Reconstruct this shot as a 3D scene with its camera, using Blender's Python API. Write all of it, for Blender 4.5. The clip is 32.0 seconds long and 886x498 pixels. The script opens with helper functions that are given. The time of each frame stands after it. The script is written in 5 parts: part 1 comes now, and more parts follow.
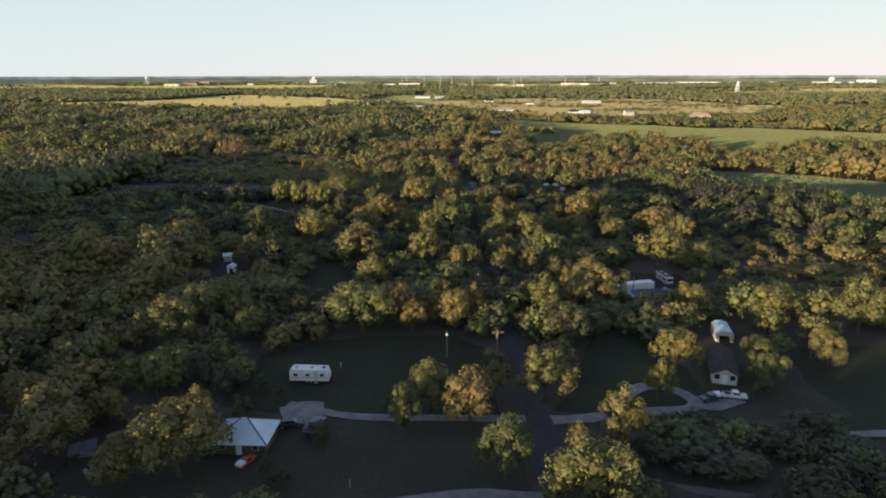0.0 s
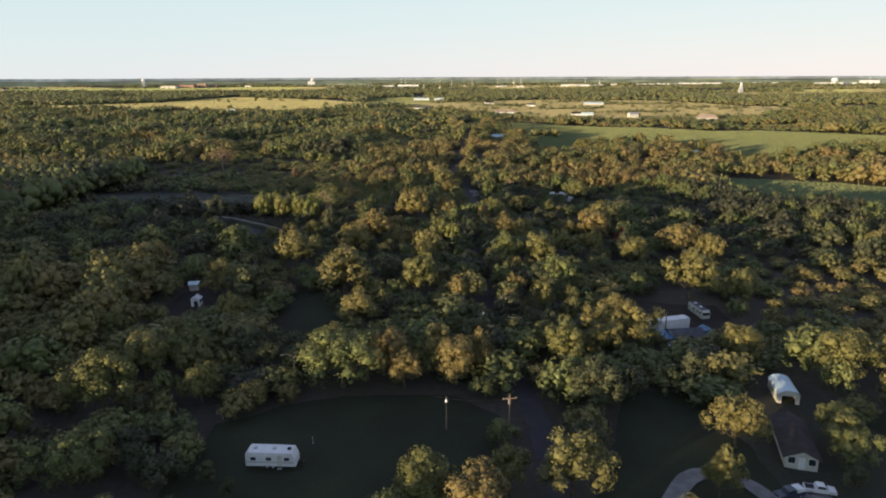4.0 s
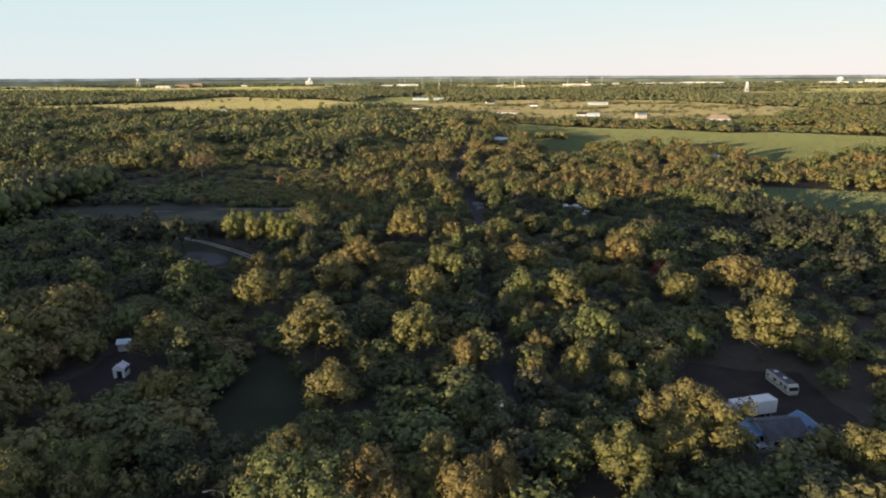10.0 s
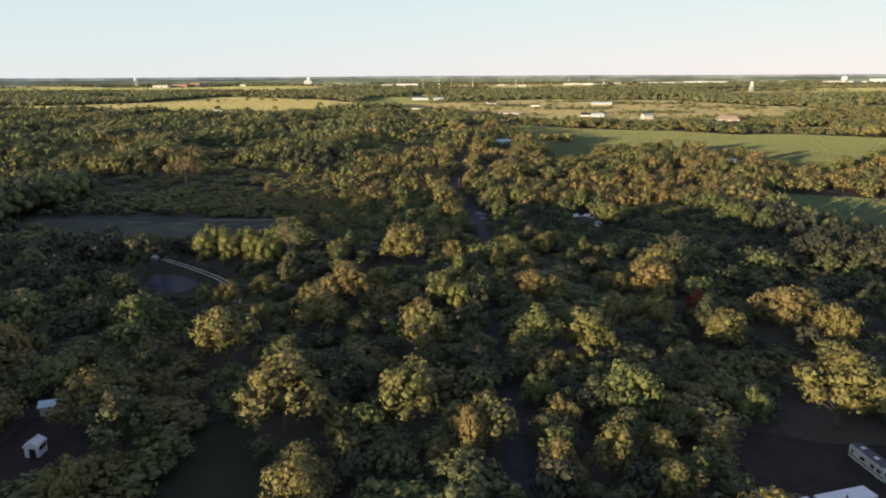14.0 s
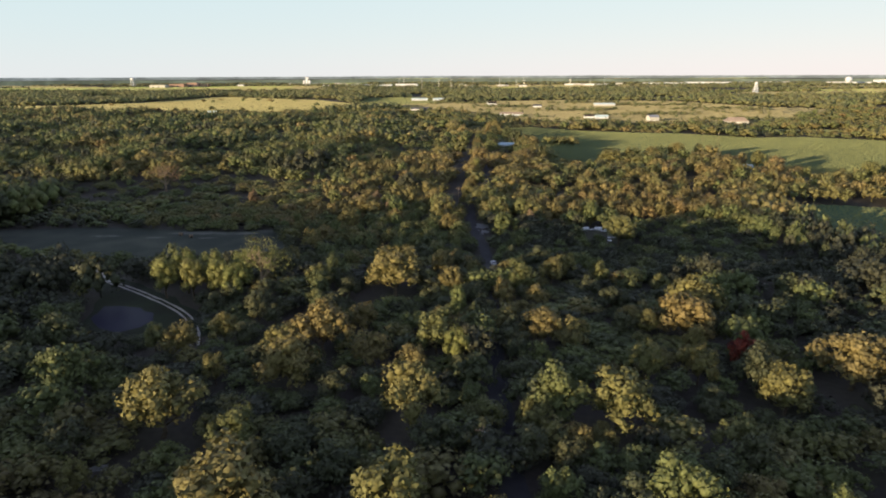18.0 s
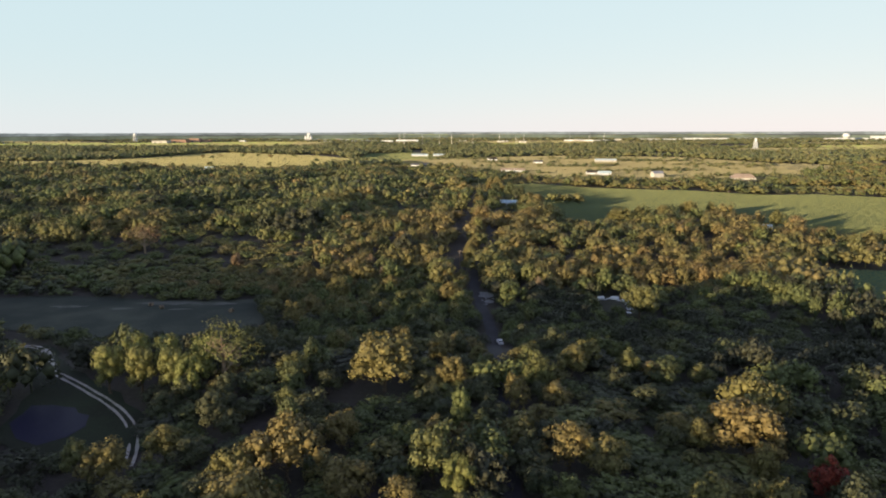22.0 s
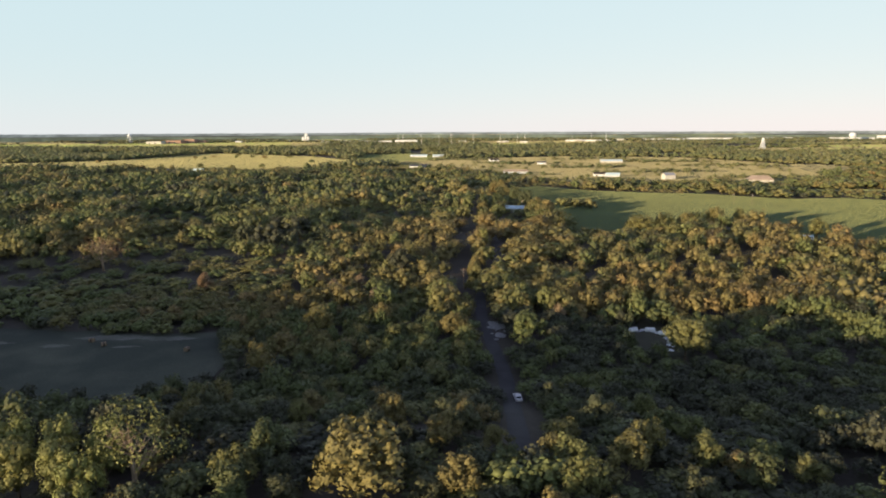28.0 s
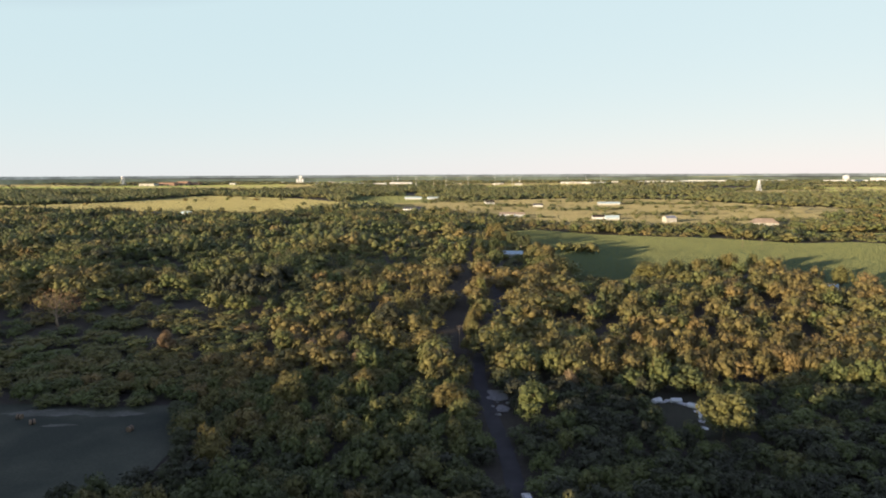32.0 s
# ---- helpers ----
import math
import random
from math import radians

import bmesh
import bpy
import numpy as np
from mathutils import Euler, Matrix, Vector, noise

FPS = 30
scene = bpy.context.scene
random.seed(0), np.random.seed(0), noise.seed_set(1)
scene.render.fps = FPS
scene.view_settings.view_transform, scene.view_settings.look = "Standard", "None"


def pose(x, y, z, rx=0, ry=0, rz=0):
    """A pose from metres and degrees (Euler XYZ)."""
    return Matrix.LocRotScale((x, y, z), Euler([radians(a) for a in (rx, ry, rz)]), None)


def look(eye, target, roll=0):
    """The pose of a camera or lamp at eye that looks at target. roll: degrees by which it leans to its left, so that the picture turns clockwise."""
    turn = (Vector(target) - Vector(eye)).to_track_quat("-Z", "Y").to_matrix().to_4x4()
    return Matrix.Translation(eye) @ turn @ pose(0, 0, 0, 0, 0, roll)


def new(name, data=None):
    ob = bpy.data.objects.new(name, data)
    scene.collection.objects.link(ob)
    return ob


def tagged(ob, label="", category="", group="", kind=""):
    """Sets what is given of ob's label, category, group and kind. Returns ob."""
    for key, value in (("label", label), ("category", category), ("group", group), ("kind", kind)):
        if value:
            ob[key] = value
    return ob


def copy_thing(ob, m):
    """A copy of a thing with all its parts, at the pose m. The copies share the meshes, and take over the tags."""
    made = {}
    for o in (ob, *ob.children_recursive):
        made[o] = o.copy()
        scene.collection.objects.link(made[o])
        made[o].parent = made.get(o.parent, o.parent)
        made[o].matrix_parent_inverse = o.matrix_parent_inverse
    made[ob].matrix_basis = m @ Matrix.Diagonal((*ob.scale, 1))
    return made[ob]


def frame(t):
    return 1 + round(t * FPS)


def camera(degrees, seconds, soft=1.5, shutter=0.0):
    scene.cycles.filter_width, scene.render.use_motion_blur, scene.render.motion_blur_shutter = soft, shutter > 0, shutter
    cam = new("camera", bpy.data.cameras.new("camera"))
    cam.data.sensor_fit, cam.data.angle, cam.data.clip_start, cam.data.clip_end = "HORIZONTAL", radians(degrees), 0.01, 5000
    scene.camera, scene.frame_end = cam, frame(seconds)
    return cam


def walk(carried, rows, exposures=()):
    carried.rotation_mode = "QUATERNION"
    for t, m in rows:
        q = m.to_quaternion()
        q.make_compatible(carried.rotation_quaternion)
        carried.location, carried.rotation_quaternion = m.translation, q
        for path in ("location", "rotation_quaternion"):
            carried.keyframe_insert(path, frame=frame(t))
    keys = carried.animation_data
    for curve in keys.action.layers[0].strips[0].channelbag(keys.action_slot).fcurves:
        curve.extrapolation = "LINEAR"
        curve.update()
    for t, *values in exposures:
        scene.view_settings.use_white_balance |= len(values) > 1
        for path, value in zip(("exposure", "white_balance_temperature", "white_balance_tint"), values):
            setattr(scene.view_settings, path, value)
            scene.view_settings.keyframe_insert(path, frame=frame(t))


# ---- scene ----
cam = camera(69.05, 32.0, 2.0)
PATH = [
    (0, pose(0.43, 2.05, 58.68, 90, 0, 0.503) @ pose(0, 0, 0, -15.241) @ pose(0, 0, 0, 0, 0, -0.11)),
    (1.5, pose(0.42, 12.61, 58.63, 90, 0, 0.465) @ pose(0, 0, 0, -15.208) @ pose(0, 0, 0, 0, 0, -0.12)),
    (3, pose(0.49, 23.18, 58.55, 90, 0, 0.477) @ pose(0, 0, 0, -15.140) @ pose(0, 0, 0, 0, 0, -0.19)),
    (5, pose(0.41, 37.35, 58.40, 90, 0, 0.468) @ pose(0, 0, 0, -15.106) @ pose(0, 0, 0, 0, 0, -0.27)),
    (7, pose(0.14, 51.49, 58.22, 90, 0, 0.443) @ pose(0, 0, 0, -15.130) @ pose(0, 0, 0, 0, 0, -0.30)),
    (9, pose(-0.18, 65.39, 58.18, 90, 0, 0.446) @ pose(0, 0, 0, -15.154) @ pose(0, 0, 0, 0, 0, -0.30)),
    (11, pose(-0.37, 79.21, 58.16, 90, 0, 0.446) @ pose(0, 0, 0, -15.186) @ pose(0, 0, 0, 0, 0, -0.30)),
    (13, pose(-0.44, 93.28, 58.06, 90, 0, 0.454) @ pose(0, 0, 0, -15.216) @ pose(0, 0, 0, 0, 0, -0.30)),
    (15, pose(-0.26, 107.38, 57.97, 90, 0, 0.470) @ pose(0, 0, 0, -15.203) @ pose(0, 0, 0, 0, 0, -0.29)),
    (16.5, pose(0.02, 117.93, 57.94, 90, 0, 0.455) @ pose(0, 0, 0, -15.207) @ pose(0, 0, 0, 0, 0, -0.26)),
    (17.5, pose(0.26, 124.95, 57.96, 90, 0, 0.452) @ pose(0, 0, 0, -15.203) @ pose(0, 0, 0, 0, 0, -0.23)),
    (18, pose(0.37, 128.47, 57.99, 90, 0, 0.450) @ pose(0, 0, 0, -15.205) @ pose(0, 0, 0, 0, 0, -0.21)),
    (18.25, pose(0.43, 130.24, 58.00, 90, 0, 0.448) @ pose(0, 0, 0, -14.700) @ pose(0, 0, 0, 0, 0, -0.21)),
    (18.5, pose(0.47, 132.00, 58.02, 90, 0, 0.446) @ pose(0, 0, 0, -14.066) @ pose(0, 0, 0, 0, 0, -0.20)),
    (19, pose(0.55, 135.55, 58.04, 90, 0, 0.440) @ pose(0, 0, 0, -12.535) @ pose(0, 0, 0, 0, 0, -0.18)),
    (19.5, pose(0.59, 139.10, 58.04, 90, 0, 0.440) @ pose(0, 0, 0, -11.100) @ pose(0, 0, 0, 0, 0, -0.17)),
    (19.75, pose(0.60, 140.89, 58.04, 90, 0, 0.440) @ pose(0, 0, 0, -10.690) @ pose(0, 0, 0, 0, 0, -0.16)),
    (20, pose(0.61, 142.68, 58.03, 90, 0, 0.442) @ pose(0, 0, 0, -10.440) @ pose(0, 0, 0, 0, 0, -0.15)),
    (20.5, pose(0.59, 146.30, 58.00, 90, 0, 0.450) @ pose(0, 0, 0, -10.440) @ pose(0, 0, 0, 0, 0, -0.14)),
    (22, pose(0.38, 157.48, 57.85, 90, 0, 0.455) @ pose(0, 0, 0, -10.455) @ pose(0, 0, 0, 0, 0, -0.15)),
    (24, pose(-0.12, 172.86, 57.66, 90, 0, 0.530) @ pose(0, 0, 0, -10.468) @ pose(0, 0, 0, 0, 0, -0.24)),
    (26, pose(-0.51, 187.70, 57.54, 90, 0, 0.510) @ pose(0, 0, 0, -10.444) @ pose(0, 0, 0, 0, 0, -0.31)),
    (28, pose(-0.61, 202.44, 57.38, 90, 0, 0.420) @ pose(0, 0, 0, -10.435) @ pose(0, 0, 0, 0, 0, -0.26)),
    (29, pose(-0.51, 210.17, 57.23, 90, 0, 0.140) @ pose(0, 0, 0, -10.490) @ pose(0, 0, 0, 0, 0, -0.18)),
    (30, pose(-0.37, 217.79, 57.07, 90, 0, -0.005) @ pose(0, 0, 0, -10.500) @ pose(0, 0, 0, 0, 0, -0.17)),
    (30.5, pose(-0.29, 221.49, 57.00, 90, 0, -0.065) @ pose(0, 0, 0, -10.485) @ pose(0, 0, 0, 0, 0, -0.19)),
    (30.75, pose(-0.25, 223.32, 56.97, 90, 0, -0.070) @ pose(0, 0, 0, -10.250) @ pose(0, 0, 0, 0, 0, -0.20)),
    (31, pose(-0.21, 225.13, 56.94, 90, 0, -0.075) @ pose(0, 0, 0, -9.840) @ pose(0, 0, 0, 0, 0, -0.21)),
    (31.5, pose(-0.13, 228.71, 56.88, 90, 0, -0.060) @ pose(0, 0, 0, -8.260) @ pose(0, 0, 0, 0, 0, -0.22)),
    (32, pose(-0.05, 232.23, 56.83, 90, 0, -0.040) @ pose(0, 0, 0, -6.745) @ pose(0, 0, 0, 0, 0, -0.24)),
]

walk(cam, PATH, [(0.0, 0.63), (32.0, 0.63)])

# ---- light: low evening sun behind the camera and to its left, clear sky ----
SUN_EL, SUN_AZ = radians(5.9), radians(229.0)
to_sun = Vector((math.sin(SUN_AZ) * math.cos(SUN_EL), math.cos(SUN_AZ) * math.cos(SUN_EL), math.sin(SUN_EL)))
world = bpy.data.worlds.new("sky")
scene.world = world
world.use_nodes = True
wn = world.node_tree.nodes
wn.clear()
w_out, w_bg, w_sky = wn.new("ShaderNodeOutputWorld"), wn.new("ShaderNodeBackground"), wn.new("ShaderNodeTexSky")
w_sky.sky_type, w_sky.sun_disc = "NISHITA", False
w_sky.sun_elevation, w_sky.sun_rotation = SUN_EL, SUN_AZ
w_sky.air_density, w_sky.dust_density, w_sky.ozone_density = 1.0, 0.0, 1.0
w_bg.inputs["Strength"].default_value = 0.1
# thin high haze whitens the blue of the sky
w_warm, w_haze, w_sum = wn.new("ShaderNodeMix"), wn.new("ShaderNodeMix"), wn.new("ShaderNodeMix")
for w_mix, w_blend in ((w_warm, "MULTIPLY"), (w_haze, "MIX"), (w_sum, "ADD")):
    w_mix.data_type, w_mix.blend_type = "RGBA", w_blend
    w_mix.inputs[0].default_value = 1.0
w_warm.inputs[7].default_value = (0.28, 0.14, 0.10, 1)
w_haze.inputs[6].default_value = (0.92, 1.04, 2.3, 1)
w_haze.inputs[7].default_value = (3.72, 4.92, 5.32, 1)
# the haze is thick where the sky itself is bright, and thins to blue overhead
w_lum, w_thick = wn.new("ShaderNodeRGBToBW"), wn.new("ShaderNodeMapRange")
for key, value in (("From Min", 0.7), ("From Max", 2.1), ("To Min", 0.0), ("To Max", 1.0)):
    w_thick.inputs[key].default_value = value
link = world.node_tree.links.new
link(w_sky.outputs[0], w_lum.inputs[0]), link(w_lum.outputs[0], w_thick.inputs["Value"]), link(w_thick.outputs[0], w_haze.inputs[0])
link(w_sky.outputs[0], w_warm.inputs[6]), link(w_warm.outputs[2], w_sum.inputs[6]), link(w_haze.outputs[2], w_sum.inputs[7])
link(w_sum.outputs[2], w_bg.inputs[0]), link(w_bg.outputs[0], w_out.inputs[0])
sun = new("sun", bpy.data.lights.new("sun", "SUN"))
sun.data.energy, sun.data.angle, sun.data.color = 5.0, radians(0.6), (1.0, 0.755, 0.46)
sun.matrix_world = look(to_sun * 50, (0, 0, 0))


# ---- materials ----
def socket(sh, name, value):
    sh.inputs[name].default_value = value


def material(name, base, rough=0.8, metal=0.0, vary=0.25, scale=1.0, fine=12.0, bump=0.0, second=None, spec=0.3, coat=0.0):
    """A surface with grain and larger stains, sized in metres."""
    m = bpy.data.materials.new(name)
    m.use_nodes = True
    n, l = m.node_tree.nodes, m.node_tree.links
    sh = n["Principled BSDF"]
    socket(sh, "Roughness", rough), socket(sh, "Metallic", metal), socket(sh, "Specular IOR Level", spec), socket(sh, "Coat Weight", coat)
    co = n.new("ShaderNodeTexCoord")
    big, small = n.new("ShaderNodeTexNoise"), n.new("ShaderNodeTexNoise")
    big.inputs["Scale"].default_value, small.inputs["Scale"].default_value = scale, fine
    big.inputs["Detail"].default_value, small.inputs["Detail"].default_value = 5, 3
    for t in (big, small):
        l.new(co.outputs["Object"], t.inputs["Vector"])
    two = n.new("ShaderNodeMix")
    two.data_type = "RGBA"
    ramp = n.new("ShaderNodeValToRGB")
    ramp.color_ramp.elements[0].position, ramp.color_ramp.elements[1].position = 0.38, 0.64
    l.new(big.outputs[0], ramp.inputs[0])
    l.new(ramp.outputs[0], two.inputs[0])
    dark = tuple(c * (1 - vary) for c in base)
    two.inputs[6].default_value, two.inputs[7].default_value = (*(second or dark), 1), (*base, 1)
    grain = n.new("ShaderNodeMix")
    grain.data_type, grain.blend_type = "RGBA", "MULTIPLY"
    grain.inputs[0].default_value = min(1.0, vary * 1.6)
    l.new(two.outputs[2], grain.inputs[6])
    l.new(small.outputs[0], grain.inputs[7])
    gain = n.new("ShaderNodeMix")
    gain.data_type, gain.blend_type = "RGBA", "MULTIPLY"
    gain.inputs[0].default_value, gain.inputs[7].default_value = 1.0, (1 + vary * 0.7,) * 3 + (1,)
    l.new(grain.outputs[2], gain.inputs[6])
    l.new(gain.outputs[2], sh.inputs["Base Color"])
    if bump:
        b = n.new("ShaderNodeBump")
        b.inputs["Strength"].default_value, b.inputs["Distance"].default_value = 0.6, bump
        l.new(small.outputs[0], b.inputs["Height"])
        l.new(b.outputs[0], sh.inputs["Normal"])
    return m


def leaf_material(name, stops, joined, spread=0.15, grain=0.3):
    """Foliage whose hue differs from tree to tree (stops: colours from green to gold) and from leaf clump to leaf clump."""
    m = bpy.data.materials.new(name)
    m.use_nodes = True
    n, l = m.node_tree.nodes, m.node_tree.links
    sh = n["Principled BSDF"]
    socket(sh, "Roughness", 0.6), socket(sh, "Specular IOR Level", 0.2)
    if joined:
        src = n.new("ShaderNodeAttribute")
        src.attribute_name = "tint"
        fac = src.outputs["Fac"]
    else:
        fac = n.new("ShaderNodeObjectInfo").outputs["Random"]
    ramp = n.new("ShaderNodeValToRGB")
    els = ramp.color_ramp.elements
    while len(els) < len(stops):
        els.new(0.5)
    for k, c in enumerate(stops):
        els[k].position, els[k].color = k / (len(stops) - 1), (*c, 1)
    l.new(fac, ramp.inputs[0])
    isl = n.new("ShaderNodeNewGeometry").outputs["Random Per Island"]
    rng = n.new("ShaderNodeMapRange")
    rng.inputs["To Min"].default_value, rng.inputs["To Max"].default_value = 1 - spread, 1 + spread
    l.new(isl, rng.inputs["Value"])
    mul = n.new("ShaderNodeMix")
    mul.data_type, mul.blend_type = "RGBA", "MULTIPLY"
    mul.inputs[0].default_value = 1.0
    l.new(ramp.outputs[0], mul.inputs[6])
    l.new(rng.outputs[0], mul.inputs[7])
    # sprays of leaves: lighter tips, darker hollows between them, and their relief
    co, leafy, tone, mott, rough = (n.new("ShaderNode" + k) for k in ("TexCoord", "TexNoise", "MapRange", "Mix", "Bump"))
    leafy.inputs["Scale"].default_value, leafy.inputs["Detail"].default_value, leafy.inputs["Roughness"].default_value = 0.9, 4.0, 0.75
    for key, value in (("From Min", 0.36), ("From Max", 0.64), ("To Min", 1 - grain), ("To Max", 1 + grain * 0.85)):
        tone.inputs[key].default_value = value
    mott.data_type, mott.blend_type = "RGBA", "MULTIPLY"
    mott.inputs[0].default_value = 1.0
    rough.inputs["Strength"].default_value, rough.inputs["Distance"].default_value = 0.9, 0.45 * grain
    l.new(co.outputs["Object"], leafy.inputs["Vector"]), l.new(leafy.outputs[0], tone.inputs["Value"]), l.new(leafy.outputs[0], rough.inputs["Height"])
    l.new(mul.outputs[2], mott.inputs[6]), l.new(tone.outputs[0], mott.inputs[7])
    l.new(mott.outputs[2], sh.inputs["Base Color"])
    if grain:
        l.new(rough.outputs[0], sh.inputs["Normal"])
    return m


# the first colour, a dark neutral, doubles as painted shade in the woods
GREENS = [(0.059, 0.063, 0.041), (0.122, 0.145, 0.055), (0.158, 0.148, 0.059), (0.194, 0.158, 0.065), (0.215, 0.158, 0.069)]
M_LEAF = leaf_material("foliage", GREENS[:4], False)
M_LEAF_GOLD = leaf_material("turning_foliage", [(0.137, 0.141, 0.052), (0.173, 0.156, 0.058), (0.197, 0.154, 0.064)], False)
M_LEAF_BRIGHT = leaf_material("light_green_foliage", [(0.166, 0.183, 0.061), (0.203, 0.198, 0.071)], False)
M_LEAF_CEDAR = leaf_material("cedar_foliage", [(0.067, 0.078, 0.044), (0.093, 0.097, 0.049)], False)
M_LEAF_RED = leaf_material("red_foliage", [(0.17, 0.035, 0.028), (0.20, 0.045, 0.03)], False)
M_LEAF_RUST = leaf_material("rust_foliage", [(0.20, 0.135, 0.075), (0.24, 0.18, 0.115)], False)
M_LEAF_BROWN = leaf_material("brown_foliage", [(0.26, 0.165, 0.085), (0.23, 0.14, 0.075)], False)
M_WOODS = leaf_material("woodland_foliage", GREENS, True)
# paler than the near woodland: distance haze is put into this colour
M_HAZED_WOODS = leaf_material("hazed_woodland_foliage", [(0.125, 0.150, 0.068), (0.165, 0.168, 0.074), (0.195, 0.175, 0.078)], True)
M_GRASS = {m: leaf_material(name, stops, False, 0.07, 0.0) for m, name, stops in (
    ("pasture", "pasture_grass", [(0.28, 0.265, 0.125)] * 2),
    ("straw", "straw_grass", [(0.24, 0.22, 0.125)] * 2),
    ("green", "green_crop", [(0.24, 0.30, 0.10)] * 2),
    ("meadow", "meadow_grass", [(0.165, 0.185, 0.078)] * 2))}
M_BARK = material("bark", (0.16, 0.125, 0.09), 0.9, vary=0.4, scale=2, fine=18)
M_PALEBARK = material("weathered_bark", (0.36, 0.27, 0.19), 0.9, vary=0.3, scale=2, fine=18)
M_GROUND = material("ground", (0.082, 0.071, 0.056), 0.95, vary=0.35, scale=0.03, fine=0.8, second=(0.062, 0.056, 0.043))
# grass of the near clearings is coloured darker to deepen their shade
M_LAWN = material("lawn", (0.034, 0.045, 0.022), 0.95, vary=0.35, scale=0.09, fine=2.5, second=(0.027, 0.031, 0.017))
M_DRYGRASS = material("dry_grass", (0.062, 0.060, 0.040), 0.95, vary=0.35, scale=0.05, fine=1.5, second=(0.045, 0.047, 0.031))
M_PASTURE = material("pasture", (0.24, 0.21, 0.10), 0.95, vary=0.18, scale=0.006, fine=0.15, second=(0.18, 0.19, 0.075))
M_MEADOW = material("meadow", (0.082, 0.135, 0.066), 0.95, vary=0.2, scale=0.02, fine=0.5, second=(0.072, 0.110, 0.055))
M_STRAW = material("straw_field", (0.25, 0.23, 0.12), 0.95, vary=0.2, scale=0.008, fine=0.2, second=(0.20, 0.19, 0.09))
M_FARGREEN = material("far_green_field", (0.19, 0.23, 0.08), 0.95, vary=0.15, scale=0.004, fine=0.1)
M_ASPHALT = material("asphalt", (0.066, 0.065, 0.068), 0.9, vary=0.25, scale=0.25, fine=6, bump=0.02)
M_GRAVEL = material("gravel", (0.26, 0.255, 0.25), 0.95, vary=0.3, scale=0.5, fine=5, bump=0.03)
M_BARE = material("bare_soil", (0.20, 0.20, 0.175), 0.95, vary=0.45, scale=0.12, fine=1.2, second=(0.115, 0.12, 0.095))
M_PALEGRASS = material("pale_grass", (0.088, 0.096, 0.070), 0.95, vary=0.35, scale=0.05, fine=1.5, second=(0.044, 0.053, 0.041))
M_DIRT = material("dirt", (0.044, 0.036, 0.030), 0.95, vary=0.3, scale=0.3, fine=4)
M_CHALK = material("caliche", (0.50, 0.47, 0.41), 0.95, vary=0.25, scale=0.8, fine=6)
M_LIME = material("limestone", (0.30, 0.30, 0.29), 0.95, vary=0.3, scale=1.2, fine=6)
M_WHITE = material("white_paint", (0.78, 0.80, 0.82), 0.5, vary=0.1, scale=0.8, fine=6)
M_CREAM = material("cream_siding", (0.62, 0.60, 0.54), 0.6, vary=0.12, scale=0.7, fine=8)
# the cyan of reflected sky is put into this roofing's base colour
M_METALROOF = material("galvanised_roofing", (0.60, 0.76, 0.82), 0.5, 0.0, vary=0.15, scale=0.35, fine=5)
M_BLUEROOF = material("blue_roofing", (0.16, 0.30, 0.46), 0.45, 0.1, vary=0.2, scale=0.4, fine=5)
M_SHINGLE = material("grey_shingles", (0.13, 0.135, 0.155), 0.9, vary=0.3, scale=0.8, fine=10, bump=0.02)
M_BROWNSHINGLE = material("brown_shingles", (0.075, 0.062, 0.058), 0.9, vary=0.3, scale=0.8, fine=10, bump=0.02)
M_REDROOF = material("terracotta_roofing", (0.46, 0.36, 0.28), 0.8, vary=0.2, scale=0.2, fine=4)
M_BRICK = material("red_brick", (0.42, 0.27, 0.21), 0.85, vary=0.2, scale=0.2, fine=3)
M_TIMBER = material("weathered_timber", (0.30, 0.22, 0.15), 0.85, vary=0.3, scale=1.5, fine=14)
M_STEEL = material("galvanised_steel", (0.55, 0.55, 0.55), 0.45, 0.6, vary=0.15, scale=1, fine=8)
M_DARK = material("dark_rubber", (0.02, 0.02, 0.022), 0.7, vary=0.2)
M_GLASS = material("window_glass", (0.03, 0.04, 0.05), 0.08, vary=0.1, spec=0.6)
M_CAR_WHITE = material("white_car_paint", (0.72, 0.73, 0.75), 0.3, vary=0.05, coat=0.5)
M_CAR_DARK = material("dark_blue_car_paint", (0.03, 0.045, 0.08), 0.3, vary=0.05, coat=0.5)
M_CAR_SILVER = material("silver_car_paint", (0.42, 0.45, 0.48), 0.35, 0.4, vary=0.05, coat=0.5)
M_CAR_RED = material("faded_red_car_paint", (0.42, 0.10, 0.05), 0.45, vary=0.15, scale=2)
M_WIRE = material("wire", (0.05, 0.05, 0.05), 0.6)
M_BLUE = material("blue_tarp", (0.10, 0.24, 0.55), 0.6, vary=0.15)
M_WATER = material("water", (0.020, 0.019, 0.046), 0.4, vary=0.1, spec=0.05)
M_SKYWATER = material("sheet_water", (0.03, 0.035, 0.04), 0.03, vary=0.1, spec=0.6)
M_CERAMIC = material("grey_porcelain", (0.45, 0.45, 0.46), 0.4)


# ---- mesh helpers ----
def rise(t):
    t = np.clip(t, 0, 1)
    return t * t * (3 - 2 * t)


